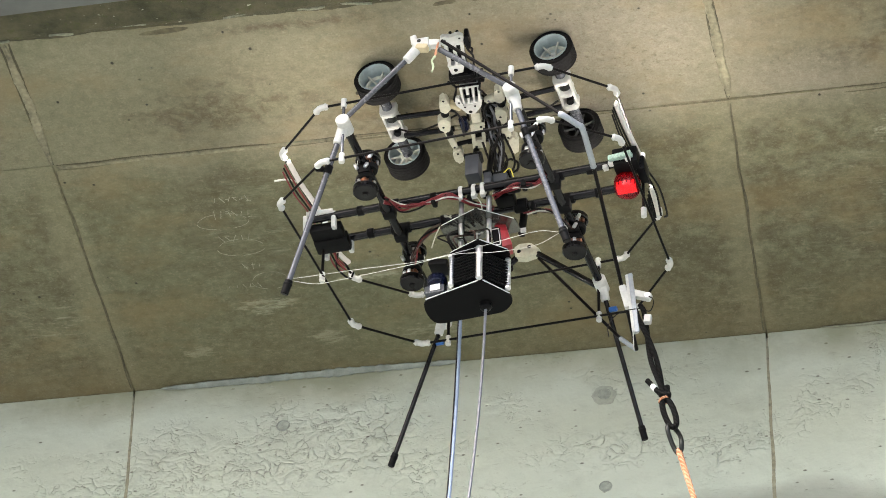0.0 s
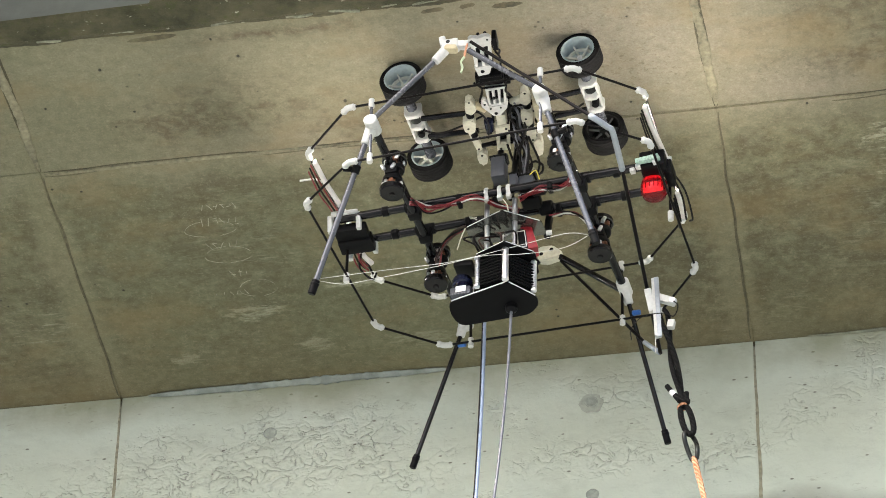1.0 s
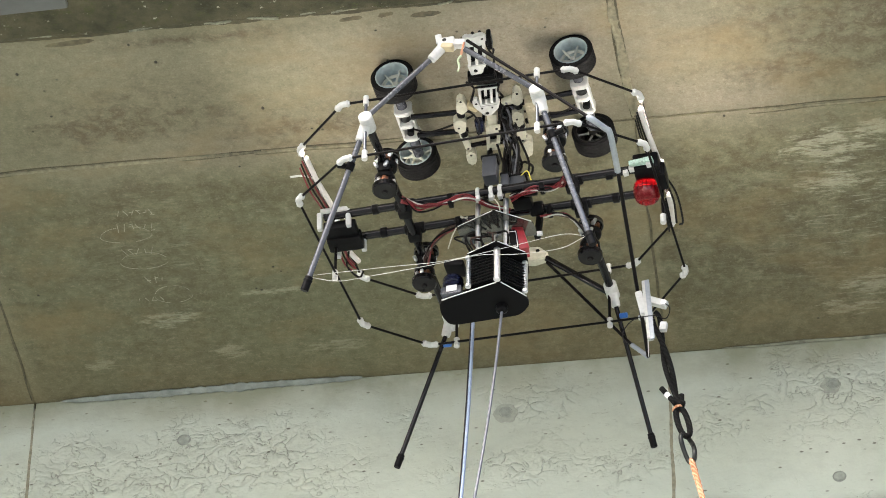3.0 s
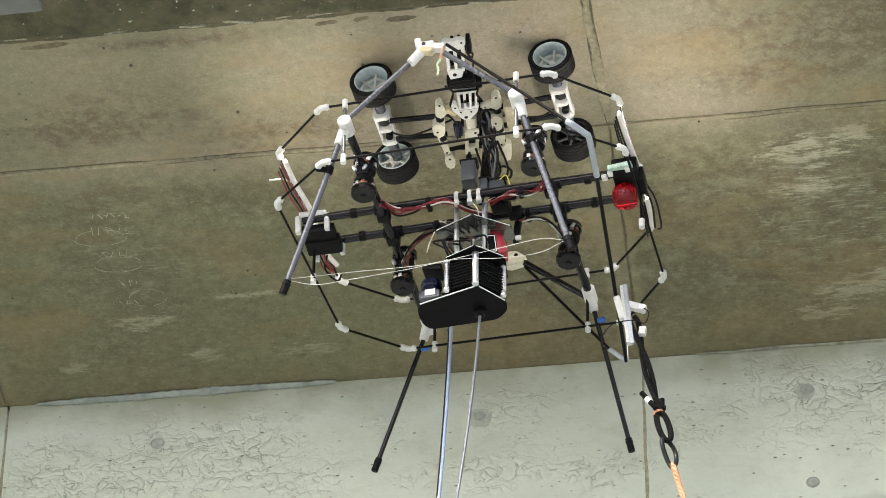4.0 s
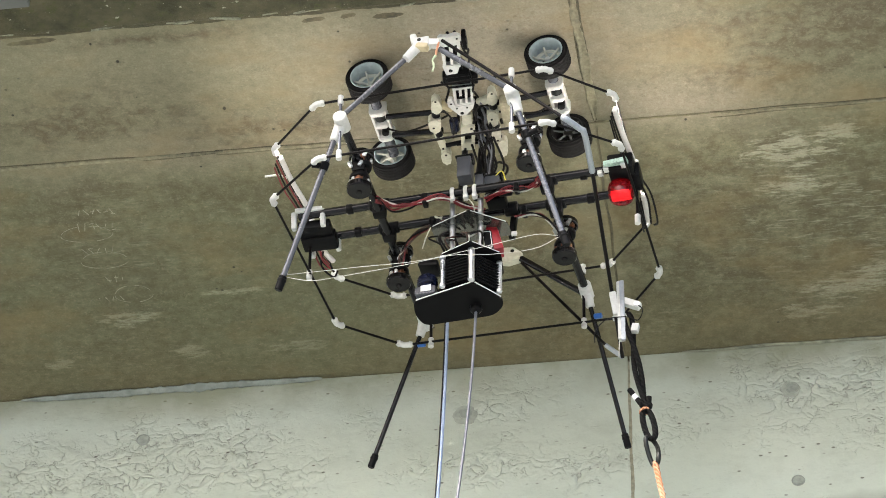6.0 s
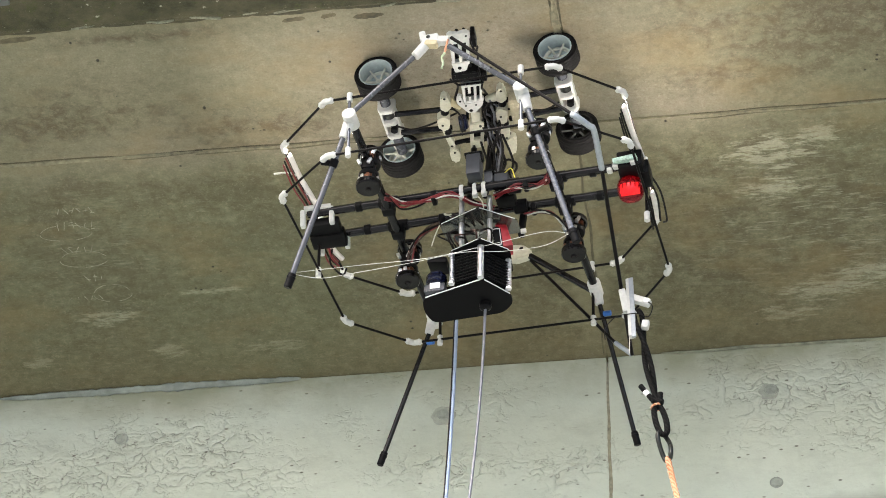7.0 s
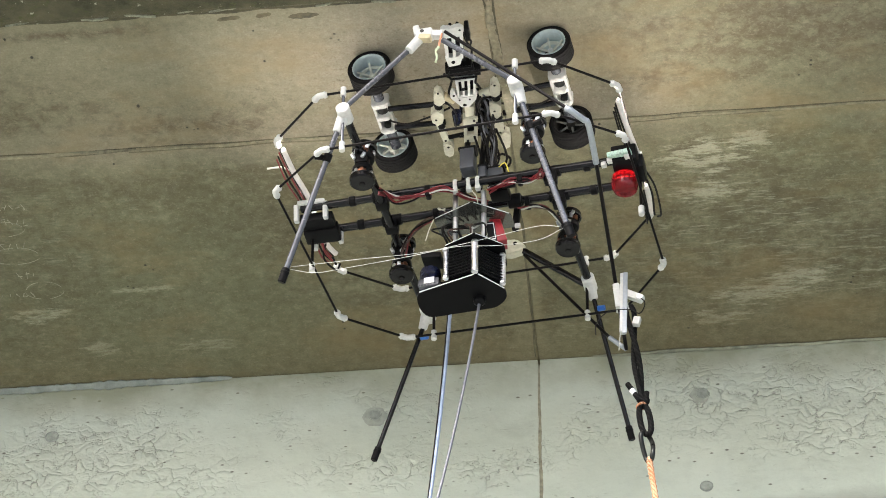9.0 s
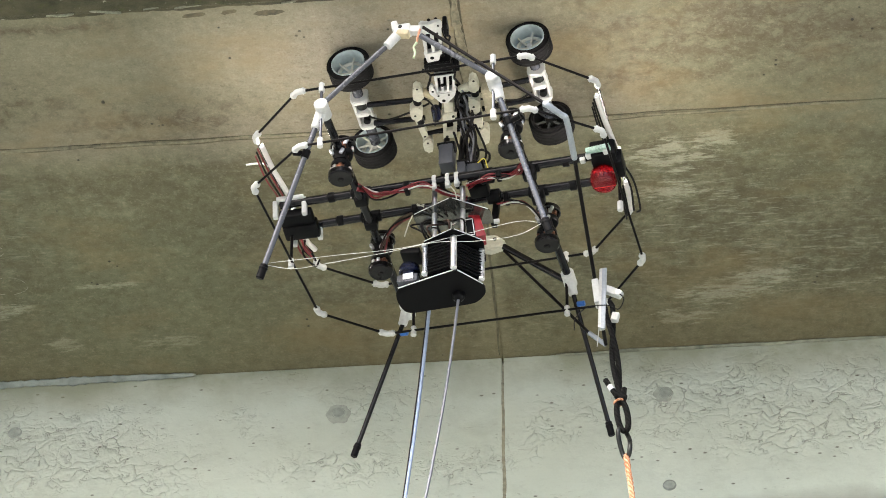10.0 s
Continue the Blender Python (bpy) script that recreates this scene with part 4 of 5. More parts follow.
def build_arm():
    """The sensing arm that lies along the soffit in the middle of the drone."""
    z = -0.12
    # head bracket and first link
    bm = B()
    add_prism(bm, rounded([(0.014, -0.294), (0.03, -0.296), (0.036, -0.288), (0.056, -0.294), (0.072, -0.29), (0.07, -0.268), (0.058, -0.27), (0.03, -0.256), (0.012, -0.262)], 0.006), z - 0.016, z - 0.004, bevel=0.002)
    head = part("arm_head", bm, MAT_WHITE, drone, "white printed head bracket of the arm")
    for x, y in ((0.024, -0.282), (0.062, -0.281)):
        part("screw", add_rod(B(), (x, y, z - 0.0175), (x, y, z - 0.01), 0.003, seg=8), MAT_GUNMETAL, head)
    bm = B()
    slotted_link(bm, (0.014, 0.066, -0.262), (0.003, 0.046, -0.168), z, 0.014, 2, 0.014)
    add_prism(bm, [(0.002, -0.182), (0.048, -0.182), (0.034, -0.148), (0.004, -0.146)], z - 0.0085, z + 0.004, bevel=0.002)
    part("arm_link", bm, MAT_WHITE, drone, "white printed arm link")
    part("link_screw", add_rod(B(), (0.019, -0.163, z - 0.0105), (0.019, -0.163, z - 0.004), 0.0052, seg=10), MAT_BLACK, drone)
    part("link_core", add_box(B(), (0.034, -0.215, z + 0.014), (0.042, 0.085, 0.012), (0, 0, 7), 0.002), MAT_BLACK, drone)
    # second link, wide at its shoulders
    bm = B()
    slotted_link(bm, (0.008, 0.062, -0.098), (0.0, 0.046, -0.028), z, 0.018, 3, 0.01)
    add_prism(bm, [(-0.016, -0.05), (-0.008, -0.064), (0.0, -0.06), (0.0, -0.03), (0.046, -0.03), (0.048, -0.046), (0.054, -0.04), (0.044, -0.016), (0.022, 0.006), (0.004, 0.004), (-0.017, -0.036)], z - 0.012, z + 0.002, bevel=0.002)
    sh = part("arm_link", bm, MAT_WHITE, drone, "white printed arm link with wide shoulders")
    for x, y, r in ((-0.007, -0.045, 0.003), (0.013, -0.006, 0.0048), (0.03, -0.024, 0.0026), (0.004, -0.026, 0.0026), (0.022, -0.062, 0.0042)):
        part("link_screw", add_rod(B(), (x, y, z - 0.0135), (x, y, z - 0.006), r, seg=10), MAT_BLACK, sh)
    part("link_core", add_box(B(), (0.029, -0.06, z + 0.016), (0.044, 0.08, 0.012), (0, 0, 6), 0.002), MAT_BLACK, drone)
    # neck and third link
    part("arm_neck", add_box(B(), (0.018, 0.026, z - 0.002), (0.024, 0.04, 0.014), (0, 0, 10), 0.003), MAT_IVORY, drone)
    bm = B()
    slotted_link(bm, (-0.002, 0.036, 0.042), (-0.02, 0.015, 0.133), z - 0.004, 0.022, 1, 0.03)
    part("arm_link", bm, MAT_IVORY, drone, "ivory printed arm link")
    part("link_core", add_box(B(), (0.008, 0.088, z + 0.004), (0.02, 0.04, 0.014), (0, 0, 10), 0.002), MAT_BLACK, drone)
    # cross pins that tie the links together
    for x, y, w in ((0.03, -0.145, 0.062), (0.034, -0.105, 0.066), (0.0, 0.11, 0.055)):
        rod_part("cross_pin", (x - w / 2, y, z - 0.011), (x + w / 2, y + 0.004, z - 0.011), 0.0028, MAT_BLACK, drone)
    # dark guide rods, joints and drives between the links
    for x, y0, y1 in ((0.037, -0.28, -0.06), (0.055, -0.28, -0.07), (0.01, -0.03, 0.05), (0.03, -0.03, 0.05)):
        rod_part("guide_rod", (x, y0, z + 0.012), (x - 0.02, y1, z + 0.012), 0.0042, MAT_BLACK, drone)
    for x, y, sx, sy in ((0.03, -0.125, 0.06, 0.036), (0.074, -0.25, 0.012, 0.045), (0.05, -0.01, 0.02, 0.03), (0.036, 0.09, 0.02, 0.05)):
        bm = B()
        add_box(bm, (x, y, z + 0.008), (sx, sy, 0.032), (0, 0, 5), 0.004)
        add_rod(bm, (x - sx * 0.55, y, z + 0.002), (x + sx * 0.55, y, z + 0.002), 0.009)
        part("arm_drive", bm, MAT_BLACK, drone, "black joint drive of the arm")
    for x, y in ((0.024, 0.052), (-0.008, 0.123)):
        bm = B()
        add_rod(bm, (x, y, z - 0.019), (x, y, z - 0.006), 0.0035, seg=8)
        part("screw", bm, MAT_GUNMETAL, drone)
    bm = B()
    add_rod(bm, (-0.016, 0.022, z - 0.004), (-0.02, 0.06, z - 0.004), 0.012)
    part("arm_motor", bm, MAT_NAVY, drone, "small dark blue gear motor")
    # finger chains on both sides
    lug("finger_link", [(-0.052, -0.07), (-0.036, -0.07), (-0.03, -0.04), (-0.034, -0.014), (-0.066, -0.014), (-0.062, -0.045)], z - 0.012, z + 0.012, drone, ((-0.044, -0.062),))
    lug("finger_link", [(-0.08, 0.0), (-0.046, 0.0), (-0.045, 0.022), (-0.058, 0.056), (-0.083, 0.05), (-0.084, 0.02)], z - 0.016, z + 0.01, drone, ((-0.07, 0.03),))
    lug("finger_link", [(-0.079, 0.05), (-0.061, 0.05), (-0.055, 0.13), (-0.073, 0.13)], z - 0.008, z + 0.008, drone, ((-0.067, 0.065), (-0.066, 0.12)))
    lug("finger_link", [(-0.076, 0.126), (-0.048, 0.126), (-0.05, 0.162), (-0.062, 0.182), (-0.078, 0.176), (-0.08, 0.155)], z - 0.014, z + 0.01, drone, ((-0.063, 0.14),))
    lug("finger_link", [(0.094, -0.07), (0.11, -0.07), (0.113, -0.04), (0.11, -0.016), (0.078, -0.016), (0.084, -0.045)], z - 0.012, z + 0.012, drone, ((0.102, -0.06),))
    lug("finger_link", [(0.072, 0.0), (0.103, 0.0), (0.104, 0.024), (0.094, 0.06), (0.07, 0.06), (0.068, 0.03)], z - 0.016, z + 0.01, drone, ((0.082, 0.03),))
    lug("finger_link", [(0.07, 0.068), (0.096, 0.07), (0.088, 0.13), (0.062, 0.128)], z - 0.01, z + 0.01, drone, ((0.078, 0.118),))
    lug("finger_link", [(0.08, 0.112), (0.104, 0.116), (0.1, 0.155), (0.088, 0.182), (0.07, 0.178), (0.07, 0.15)], z - 0.014, z + 0.01, drone)
    for a, b in (((-0.037, -0.035), (-0.012, -0.012)), ((0.056, -0.018), (0.086, -0.028))):
        part("finger_arm", add_rod(B(), V(*a, z + 0.004), V(*b, z + 0.004), 0.0115, seg=14), MAT_YELLOWED if a[0] < 0 else MAT_IVORY, drone, "printed side arm of the finger")
    for s, x in ((-1, -0.06), (1, 0.09)):
        for dx, y in ((0.003, -0.014), (-0.006, 0.058)):
            rod_part("finger_bar", (x + dx, y - 0.004, z), (x + dx, y + 0.018, z), 0.0105, MAT_BLACK, drone)
        rod_part("cross_bar", (x, 0.118, z), (0.01, 0.116, z + 0.004), 0.006, MAT_BLACK, drone)
        rod_part("cross_bar", (x, 0.0, z + 0.01), (0.02, -0.01, z + 0.01), 0.004, MAT_BLACK, drone)
        bm = B()
        add_sweep(bm, smooth_path([(x + s * 0.0, -0.004, z), (x - s * 0.03, -0.02, z - 0.012), (x - s * 0.045, 0.02, z - 0.016), (x - s * 0.03, 0.08, z - 0.012)], 5), 0.0026, 6)
        part("arm_lead", bm, MAT_BLACKWIRE, drone)
    rng = random.Random(77)
    for x, y0, y1 in ((0.076, -0.27, -0.2), (0.07, -0.26, -0.16), (0.062, -0.12, -0.04), (-0.012, -0.11, -0.03)):
        bm = B()
        pts = [V(x + rng.uniform(-0.008, 0.008), y0 + (y1 - y0) * t, z + rng.uniform(-0.012, 0.012)) for t in (0, 0.25, 0.5, 0.75, 1)]
        add_sweep(bm, smooth_path(pts, 5), 0.003, 6)
        part("arm_lead", bm, MAT_BLACKWIRE, drone)
    # grey cover on one side of the arm
    bm = B()
    add_box(bm, (0.128, -0.005, -0.15), (0.024, 0.1, 0.03), (0, 0, 4), 0.004)
    part("arm_cover", bm, MAT_TANCLEAR, drone, "clear tan plastic arm cover")
    # column that carries the arm on the frame
    for x, y in ((-0.012, 0.14), (0.03, 0.145)):
        rod_part("arm_column", (x, y, z), (x + 0.005, 0.06, -0.37), 0.008, MAT_BLACK, drone)
    for k in range(4):
        bm = B()
        rng = random.Random(40 + k)
        pts = [(0.01 + 0.02 * k, 0.1 + 0.02 * rng.random(), -0.13), (0.03 + 0.02 * k, 0.14, -0.2), (0.05 * rng.random() + 0.03, 0.13, -0.27), (0.03 + 0.02 * k, 0.07, -0.34)]
        add_sweep(bm, smooth_path(pts, 6), 0.0032, 6)
        part("arm_lead", bm, MAT_BLACKWIRE, drone)
    rng = random.Random(15)
    for k in range(12):
        x = rng.uniform(0.034, 0.066)
        y0 = rng.uniform(-0.03, 0.02)
        pts = [V(x, y0, z + rng.uniform(-0.008, 0.012)), V(x + rng.uniform(-0.015, 0.02), y0 + 0.04, z + rng.uniform(-0.02, 0.01)), V(x + rng.uniform(-0.02, 0.012), y0 + 0.085, z + rng.uniform(-0.03, 0.0)),
               V(x + rng.uniform(-0.02, 0.02), y0 + 0.12, z - 0.05), V(0.02 + rng.uniform(0, 0.05), 0.12, z - 0.12)]
        part("arm_lead", add_sweep(B(), smooth_path(pts, 5), rng.uniform(0.0022, 0.0038), 6), (MAT_BLACKWIRE, MAT_BLACKWIRE, MAT_CABLEGREY)[k % 3], drone)
    for x, y, sx, sy in ((0.06, 0.03, 0.02, 0.026), (-0.026, 0.07, 0.016, 0.03), (0.05, 0.075, 0.022, 0.03), (0.066, -0.105, 0.02, 0.03), (-0.004, -0.118, 0.016, 0.03)):
        bm = B()
        add_box(bm, (x, y, z + 0.014), (sx, sy, 0.024), (0, 0, 8), 0.004)
        part("arm_drive", bm, MAT_BLACK, drone, "black joint drive of the arm")
    bm = B()
    ring = [V(0.077 + 0.02 * math.cos(k * math.pi / 8), 0.15 + 0.004 * math.sin(k), -0.2 + 0.022 * math.sin(k * math.pi / 8)) for k in range(16)]
    add_sweep(bm, ring, 0.0035, 6, True)
    part("lead_coil", bm, MAT_BLACKWIRE, drone, "black coiled lead")


def build_centre():
    # servos on the frame
    for c, size in (((0.018, 0.01, -0.315), (0.036, 0.04, 0.065)), ((0.052, 0.03, -0.345), (0.02, 0.03, 0.035)), ((0.082, 0.045, -0.345), (0.038, 0.035, 0.035))):
        bm = B()
        add_box(bm, c, size, (0, 0, 0), 0.003)
        sv = part("servo", bm, MAT_SERVO, drone, "dark grey servo")
        bm = B()
        add_box(bm, (c[0], c[1], c[2] + size[2] / 2 + 0.004), (size[0] * 1.25, size[1] * 0.9, 0.008), (0, 0, 0), 0.002)
        part("servo_flange", bm, MAT_BLACK, sv)
    bm = B()
    add_rod(bm, (0.0, 0.01, -0.28), (0.04, 0.01, -0.28), 0.016)
    part("servo_horn", bm, MAT_BLACK, drone)
    # white clamps on the cross tube
    for x in (-0.014, 0.02, 0.043):
        bm = B()
        add_rod(bm, (x - 0.005, 0.012, -0.385), (x + 0.005, 0.012, -0.385), 0.017, seg=14)
        add_box(bm, (x, 0.008, -0.405), (0.012, 0.014, 0.014), (0, 0, 0), 0.002)
        part("tube_clamp", bm, MAT_WHITE, drone, "white clamp on the cross tube")
    # black gearbox between the tubes
    bm = B()
    add_box(bm, (0.088, 0.06, -0.385), (0.05, 0.045, 0.03), (0, 0, 0), 0.006)
    add_box(bm, (0.118, 0.12, -0.42), (0.016, 0.02, 0.09), (0, 6, 0), 0.004)
    add_rod(bm, (0.1, 0.02, -0.385), (0.135, 0.02, -0.385), 0.02)
    add_rod(bm, (0.1, 0.1, -0.385), (0.135, 0.1, -0.385), 0.019)
    part("hub_block", bm, MAT_BLACK, drone, "black hub block between the cross tubes")
    bm = B()
    add_box(bm, (0.124, 0.1, -0.468), (0.014, 0.006, 0.012), (0, 0, 0), 0.001)
    part("hook_tip", bm, MAT_WHITE, drone)
    # hanging columns
    for x, y, z1 in ((-0.02, 0.035, -0.56), (0.052, 0.035, -0.56), (0.032, 0.021, -0.668)):
        z0 = -0.395 if z1 > -0.6 else -0.55
        rod_part("standoff", (x, y, z0), (x, y, z1), 0.007 if z1 > -0.6 else 0.0085, MAT_ALU, drone, "bright aluminium standoff")
    # stacked plates
    def deck(outline, z, t, name, label):
        bm = B()
        add_prism(bm, rounded(outline, 0.022 if name == "bottom_deck" else 0.01), z - t / 2, z + t / 2)
        p = part(name, bm, MAT_SMOKED if name == "top_deck" else MAT_PLATE, drone, label)
        # bright rods paint the lit rim on the two near edges
        bm = B()
        n = 2
        for a, b in zip(outline[:n], outline[1:n + 1]):
            add_rod(bm, V(*a, z).lerp(V(*b, z), 0.05), V(*b, z).lerp(V(*a, z), 0.05), t * 0.28, seg=8)
        part("lit_edge", bm, MAT_ALU, p, "bright rods in place of the lit plate edge")
    deck([(-0.075, 0.028), (0.032, -0.016), (0.118, 0.05), (0.118, 0.1), (-0.07, 0.1)], -0.47, 0.004, "top_deck", "glossy smoked upper deck plate")
    deck([(-0.048, 0.026), (0.036, -0.008), (0.1, 0.053), (0.09, 0.135), (-0.045, 0.135)], -0.565, 0.004, "middle_deck", "black middle deck plate")
    deck([(-0.127, 0.068), (0.036, 0.026), (0.092, 0.1), (0.09, 0.13), (0.06, 0.162), (-0.12, 0.165), (-0.133, 0.12)], -0.668, 0.006, "bottom_deck", "black bottom deck plate with rounded corners")
    # finned computer housing between the lower decks
    bm = B()
    add_prism(bm, [(-0.04, 0.045), (0.028, 0.03), (0.082, 0.085), (0.075, 0.13), (-0.04, 0.13)], -0.658, -0.572)
    box = part("computer_housing", bm, MAT_PLATE, drone, "black finned computer housing")
    for a, b in ((V(-0.044, 0.042, 0), V(0.022, 0.027, 0)), (V(0.04, 0.035, 0), V(0.088, 0.088, 0))):
        for k in range(9):
            z = -0.653 + k * 0.0095
            rod_part("fin", a + V(0, 0, z), b + V(0, 0, z), 0.0026, MAT_BLACK, box)
    for x, y in ((-0.045, 0.04), (0.088, 0.09), (0.03, 0.027)):
        bm = B()
        prof = [(0.0, -0.657)]
        for k in range(12):
            prof += [(0.0045, -0.657 + k * 0.0075), (0.0068, -0.6565 + k * 0.0075), (0.0068, -0.6535 + k * 0.0075), (0.0045, -0.653 + k * 0.0075)]
        add_lathe(bm, prof + [(0.0, -0.57)], Matrix.Translation((x, y, 0)), 10)
        part("threaded_spacer", bm, MAT_ALU, box, "threaded bright spacer")
        for z in (-0.66, -0.57):
            bm = B()
            add_rod(bm, (x, y - 0.004, z - 0.004), (x, y - 0.004, z + 0.004), 0.008, seg=6)
            part("nut", bm, MAT_ALU, box)
    # red and black power module
    bm = B()
    add_box(bm, (0.078, 0.08, -0.5), (0.028, 0.04, 0.085), (0, -14, 10), 0.003)
    red = part("power_module", bm, MAT_REDCASE, drone, "red power module")
    bm = B()
    add_box(bm, (0.066, 0.06, -0.515), (0.022, 0.012, 0.06), (0, -6, 10), 0.002)
    part("module_face", bm, MAT_BLACK, red)
    bm = B()
    for dz in (-0.026, 0.026):
        add_box(bm, (0.066 + dz * -0.1, 0.0535, -0.515 + dz), (0.018, 0.0015, 0.002), (0, -6, 10))
    for dx in (-0.009, 0.009):
        add_box(bm, (0.066 + dx, 0.0535, -0.515), (0.0015, 0.0015, 0.052), (0, -6, 10))
    part("module_frame_line", bm, MAT_LABEL, red)
    # sensor on the bottom deck
    c = V(-0.092, 0.075, 0)
    bm = B()
    add_box(bm, (c.x, c.y, -0.652), (0.052, 0.05, 0.024), (0, 0, 0), 0.003)
    sen = part("range_sensor", bm, MAT_SERVO, drone, "dark blue cylindrical range sensor")
    bm = B()
    add_lathe(bm, [(0.0, -0.64), (0.0255, -0.64), (0.0255, -0.628), (0.024, -0.626), (0.024, -0.62), (0.0265, -0.618), (0.0265, -0.604), (0.025, -0.6), (0.0, -0.599)], Matrix.Translation(c), 32)
    part("sensor_head", bm, MAT_NAVY, sen)
    bm = B()
    add_box(bm, (c.x + 0.002, c.y - 0.0262, -0.648), (0.026, 0.0015, 0.018), (0, 0, 0), 0.0004)
    part("sensor_label", bm, MAT_LABEL, sen, "white label")
    for k in range(7):
        bm = B()
        add_box(bm, (c.x - 0.024 + k * 0.008, c.y - 0.0255, -0.6605), (0.004, 0.003, 0.006), (0, 0, 0), 0.0005)
        part("sensor_foot", bm, MAT_GREYTUBE, sen)
    # cable gland
    bm = B()
    add_lathe(bm, [(0.0, -0.672), (0.015, -0.672), (0.015, -0.684), (0.009, -0.69), (0.0, -0.69)], Matrix.Translation((0.022, 0.118, 0)), 20)
    part("cable_gland", bm, MAT_BLACK, drone)
    # loose leads between the decks
    rng = random.Random(9)
    for k in range(9):
        mt = (MAT_BLACKWIRE, MAT_BROWNWIRE, MAT_BLACKWIRE, MAT_BLACKWIRE, MAT_WHITEWIRE)[k % 5]
        x = rng.uniform(-0.04, 0.06)
        pts = [(x, 0.06, -0.555), (x + rng.uniform(-0.03, 0.02), rng.uniform(0.0, 0.03), -0.535), (x + rng.uniform(-0.05, 0.03), 0.03, rng.uniform(-0.52, -0.49)), (x + 0.02, 0.06, -0.48)]
        bm = B()
        add_sweep(bm, smooth_path(pts, 6), 0.0025, 6)
        part("deck_lead", bm, mt, drone)
    bm = B()
    add_box(bm, (-0.09, 0.09, -0.55), (0.05, 0.05, 0.018), (0, 10, 0), 0.004)
    part("antenna_puck", bm, MAT_BLACK, drone)
    for pts in ([(-0.075, 0.03, -0.47), (-0.086, 0.03, -0.5), (-0.095, 0.03, -0.535)], [(0.03, 0.0, -0.42), (0.042, -0.004, -0.445), (0.046, -0.005, -0.47)],
                [(-0.05, 0.05, -0.43), (-0.065, 0.04, -0.425), (-0.06, 0.03, -0.44), (-0.045, 0.03, -0.44)], [(0.09, 0.03, -0.33), (0.11, 0.02, -0.325), (0.118, 0.03, -0.35)]):
        bm = B()
        add_sweep(bm, smooth_path(pts, 6), 0.0016, 6)
        part("thin_lead", bm, MAT_YELLOWWIRE if pts[0][0] > 0.08 else MAT_IVORY, drone)


def build_wiring():
    """Red and black leads bundled along the tubes and booms to the motors."""
    rng = random.Random(21)

    def bundle(points, count, spread, mats, r=0.0024):
        for k in range(count):
            off = [V(rng.uniform(-1, 1), rng.uniform(-1, 1), rng.uniform(-1, 1)) * spread for _ in points]
            bm = B()
            add_sweep(bm, smooth_path([V(*p) + o for p, o in zip(points, off)], 6), r, 6)
            part("motor_wire", bm, mats[k % len(mats)], drone)
    rb = (MAT_REDWIRE, MAT_BLACKWIRE, MAT_REDWIRE, MAT_REDWIRE, MAT_WHITEWIRE)
    bundle([(-0.19, -0.06, -0.43), (-0.165, -0.01, -0.42), (-0.13, 0.0, -0.41), (-0.085, 0.005, -0.4), (-0.04, 0.0, -0.402), (0.01, 0.03, -0.41), (0.05, 0.06, -0.41)], 9, 0.008, rb)
    bundle([(0.07, 0.03, -0.4), (0.12, 0.005, -0.4), (0.16, 0.01, -0.405), (0.2, 0.0, -0.41), (0.215, -0.04, -0.425)], 9, 0.008, rb)
    bundle([(0.13, 0.1, -0.41), (0.165, 0.1, -0.41), (0.2, 0.12, -0.415), (0.228, 0.16, -0.43)], 5, 0.008, (MAT_BLACKWIRE, MAT_REDWIRE, MAT_WHITEWIRE, MAT_BROWNWIRE))
    bundle([(-0.06, 0.1, -0.4), (-0.1, 0.105, -0.405), (-0.15, 0.12, -0.42), (-0.185, 0.17, -0.44), (-0.19, 0.2, -0.455)], 5, 0.008, (MAT_BROWNWIRE, MAT_REDWIRE, MAT_BLACKWIRE, MAT_BROWNWIRE))
    for y in (-0.17, 0.2):
        for x in (-0.205, 0.225):
            bundle([(x, y + 0.02, -0.43), (x + 0.014, y - 0.012, -0.418), (x + 0.01, y - 0.026, -0.4), (x, y - 0.01, -0.39)], 4, 0.007, (MAT_BROWNWIRE, MAT_COPPER, MAT_BLACKWIRE), 0.002)
    for x in (-0.085, 0.15):
        for y in (0.012, 0.104):
            bm = B()
            add_box(bm, (x, y, -0.395), (0.014, 0.027, 0.028), (0, 0, 0), 0.005)
            part("cable_tie_block", bm, MAT_BLACK, drone)


LAMP = []
LAMP_AT = Vector((0.411, 0.032, -0.445))
LAMP_FACE = 40.0


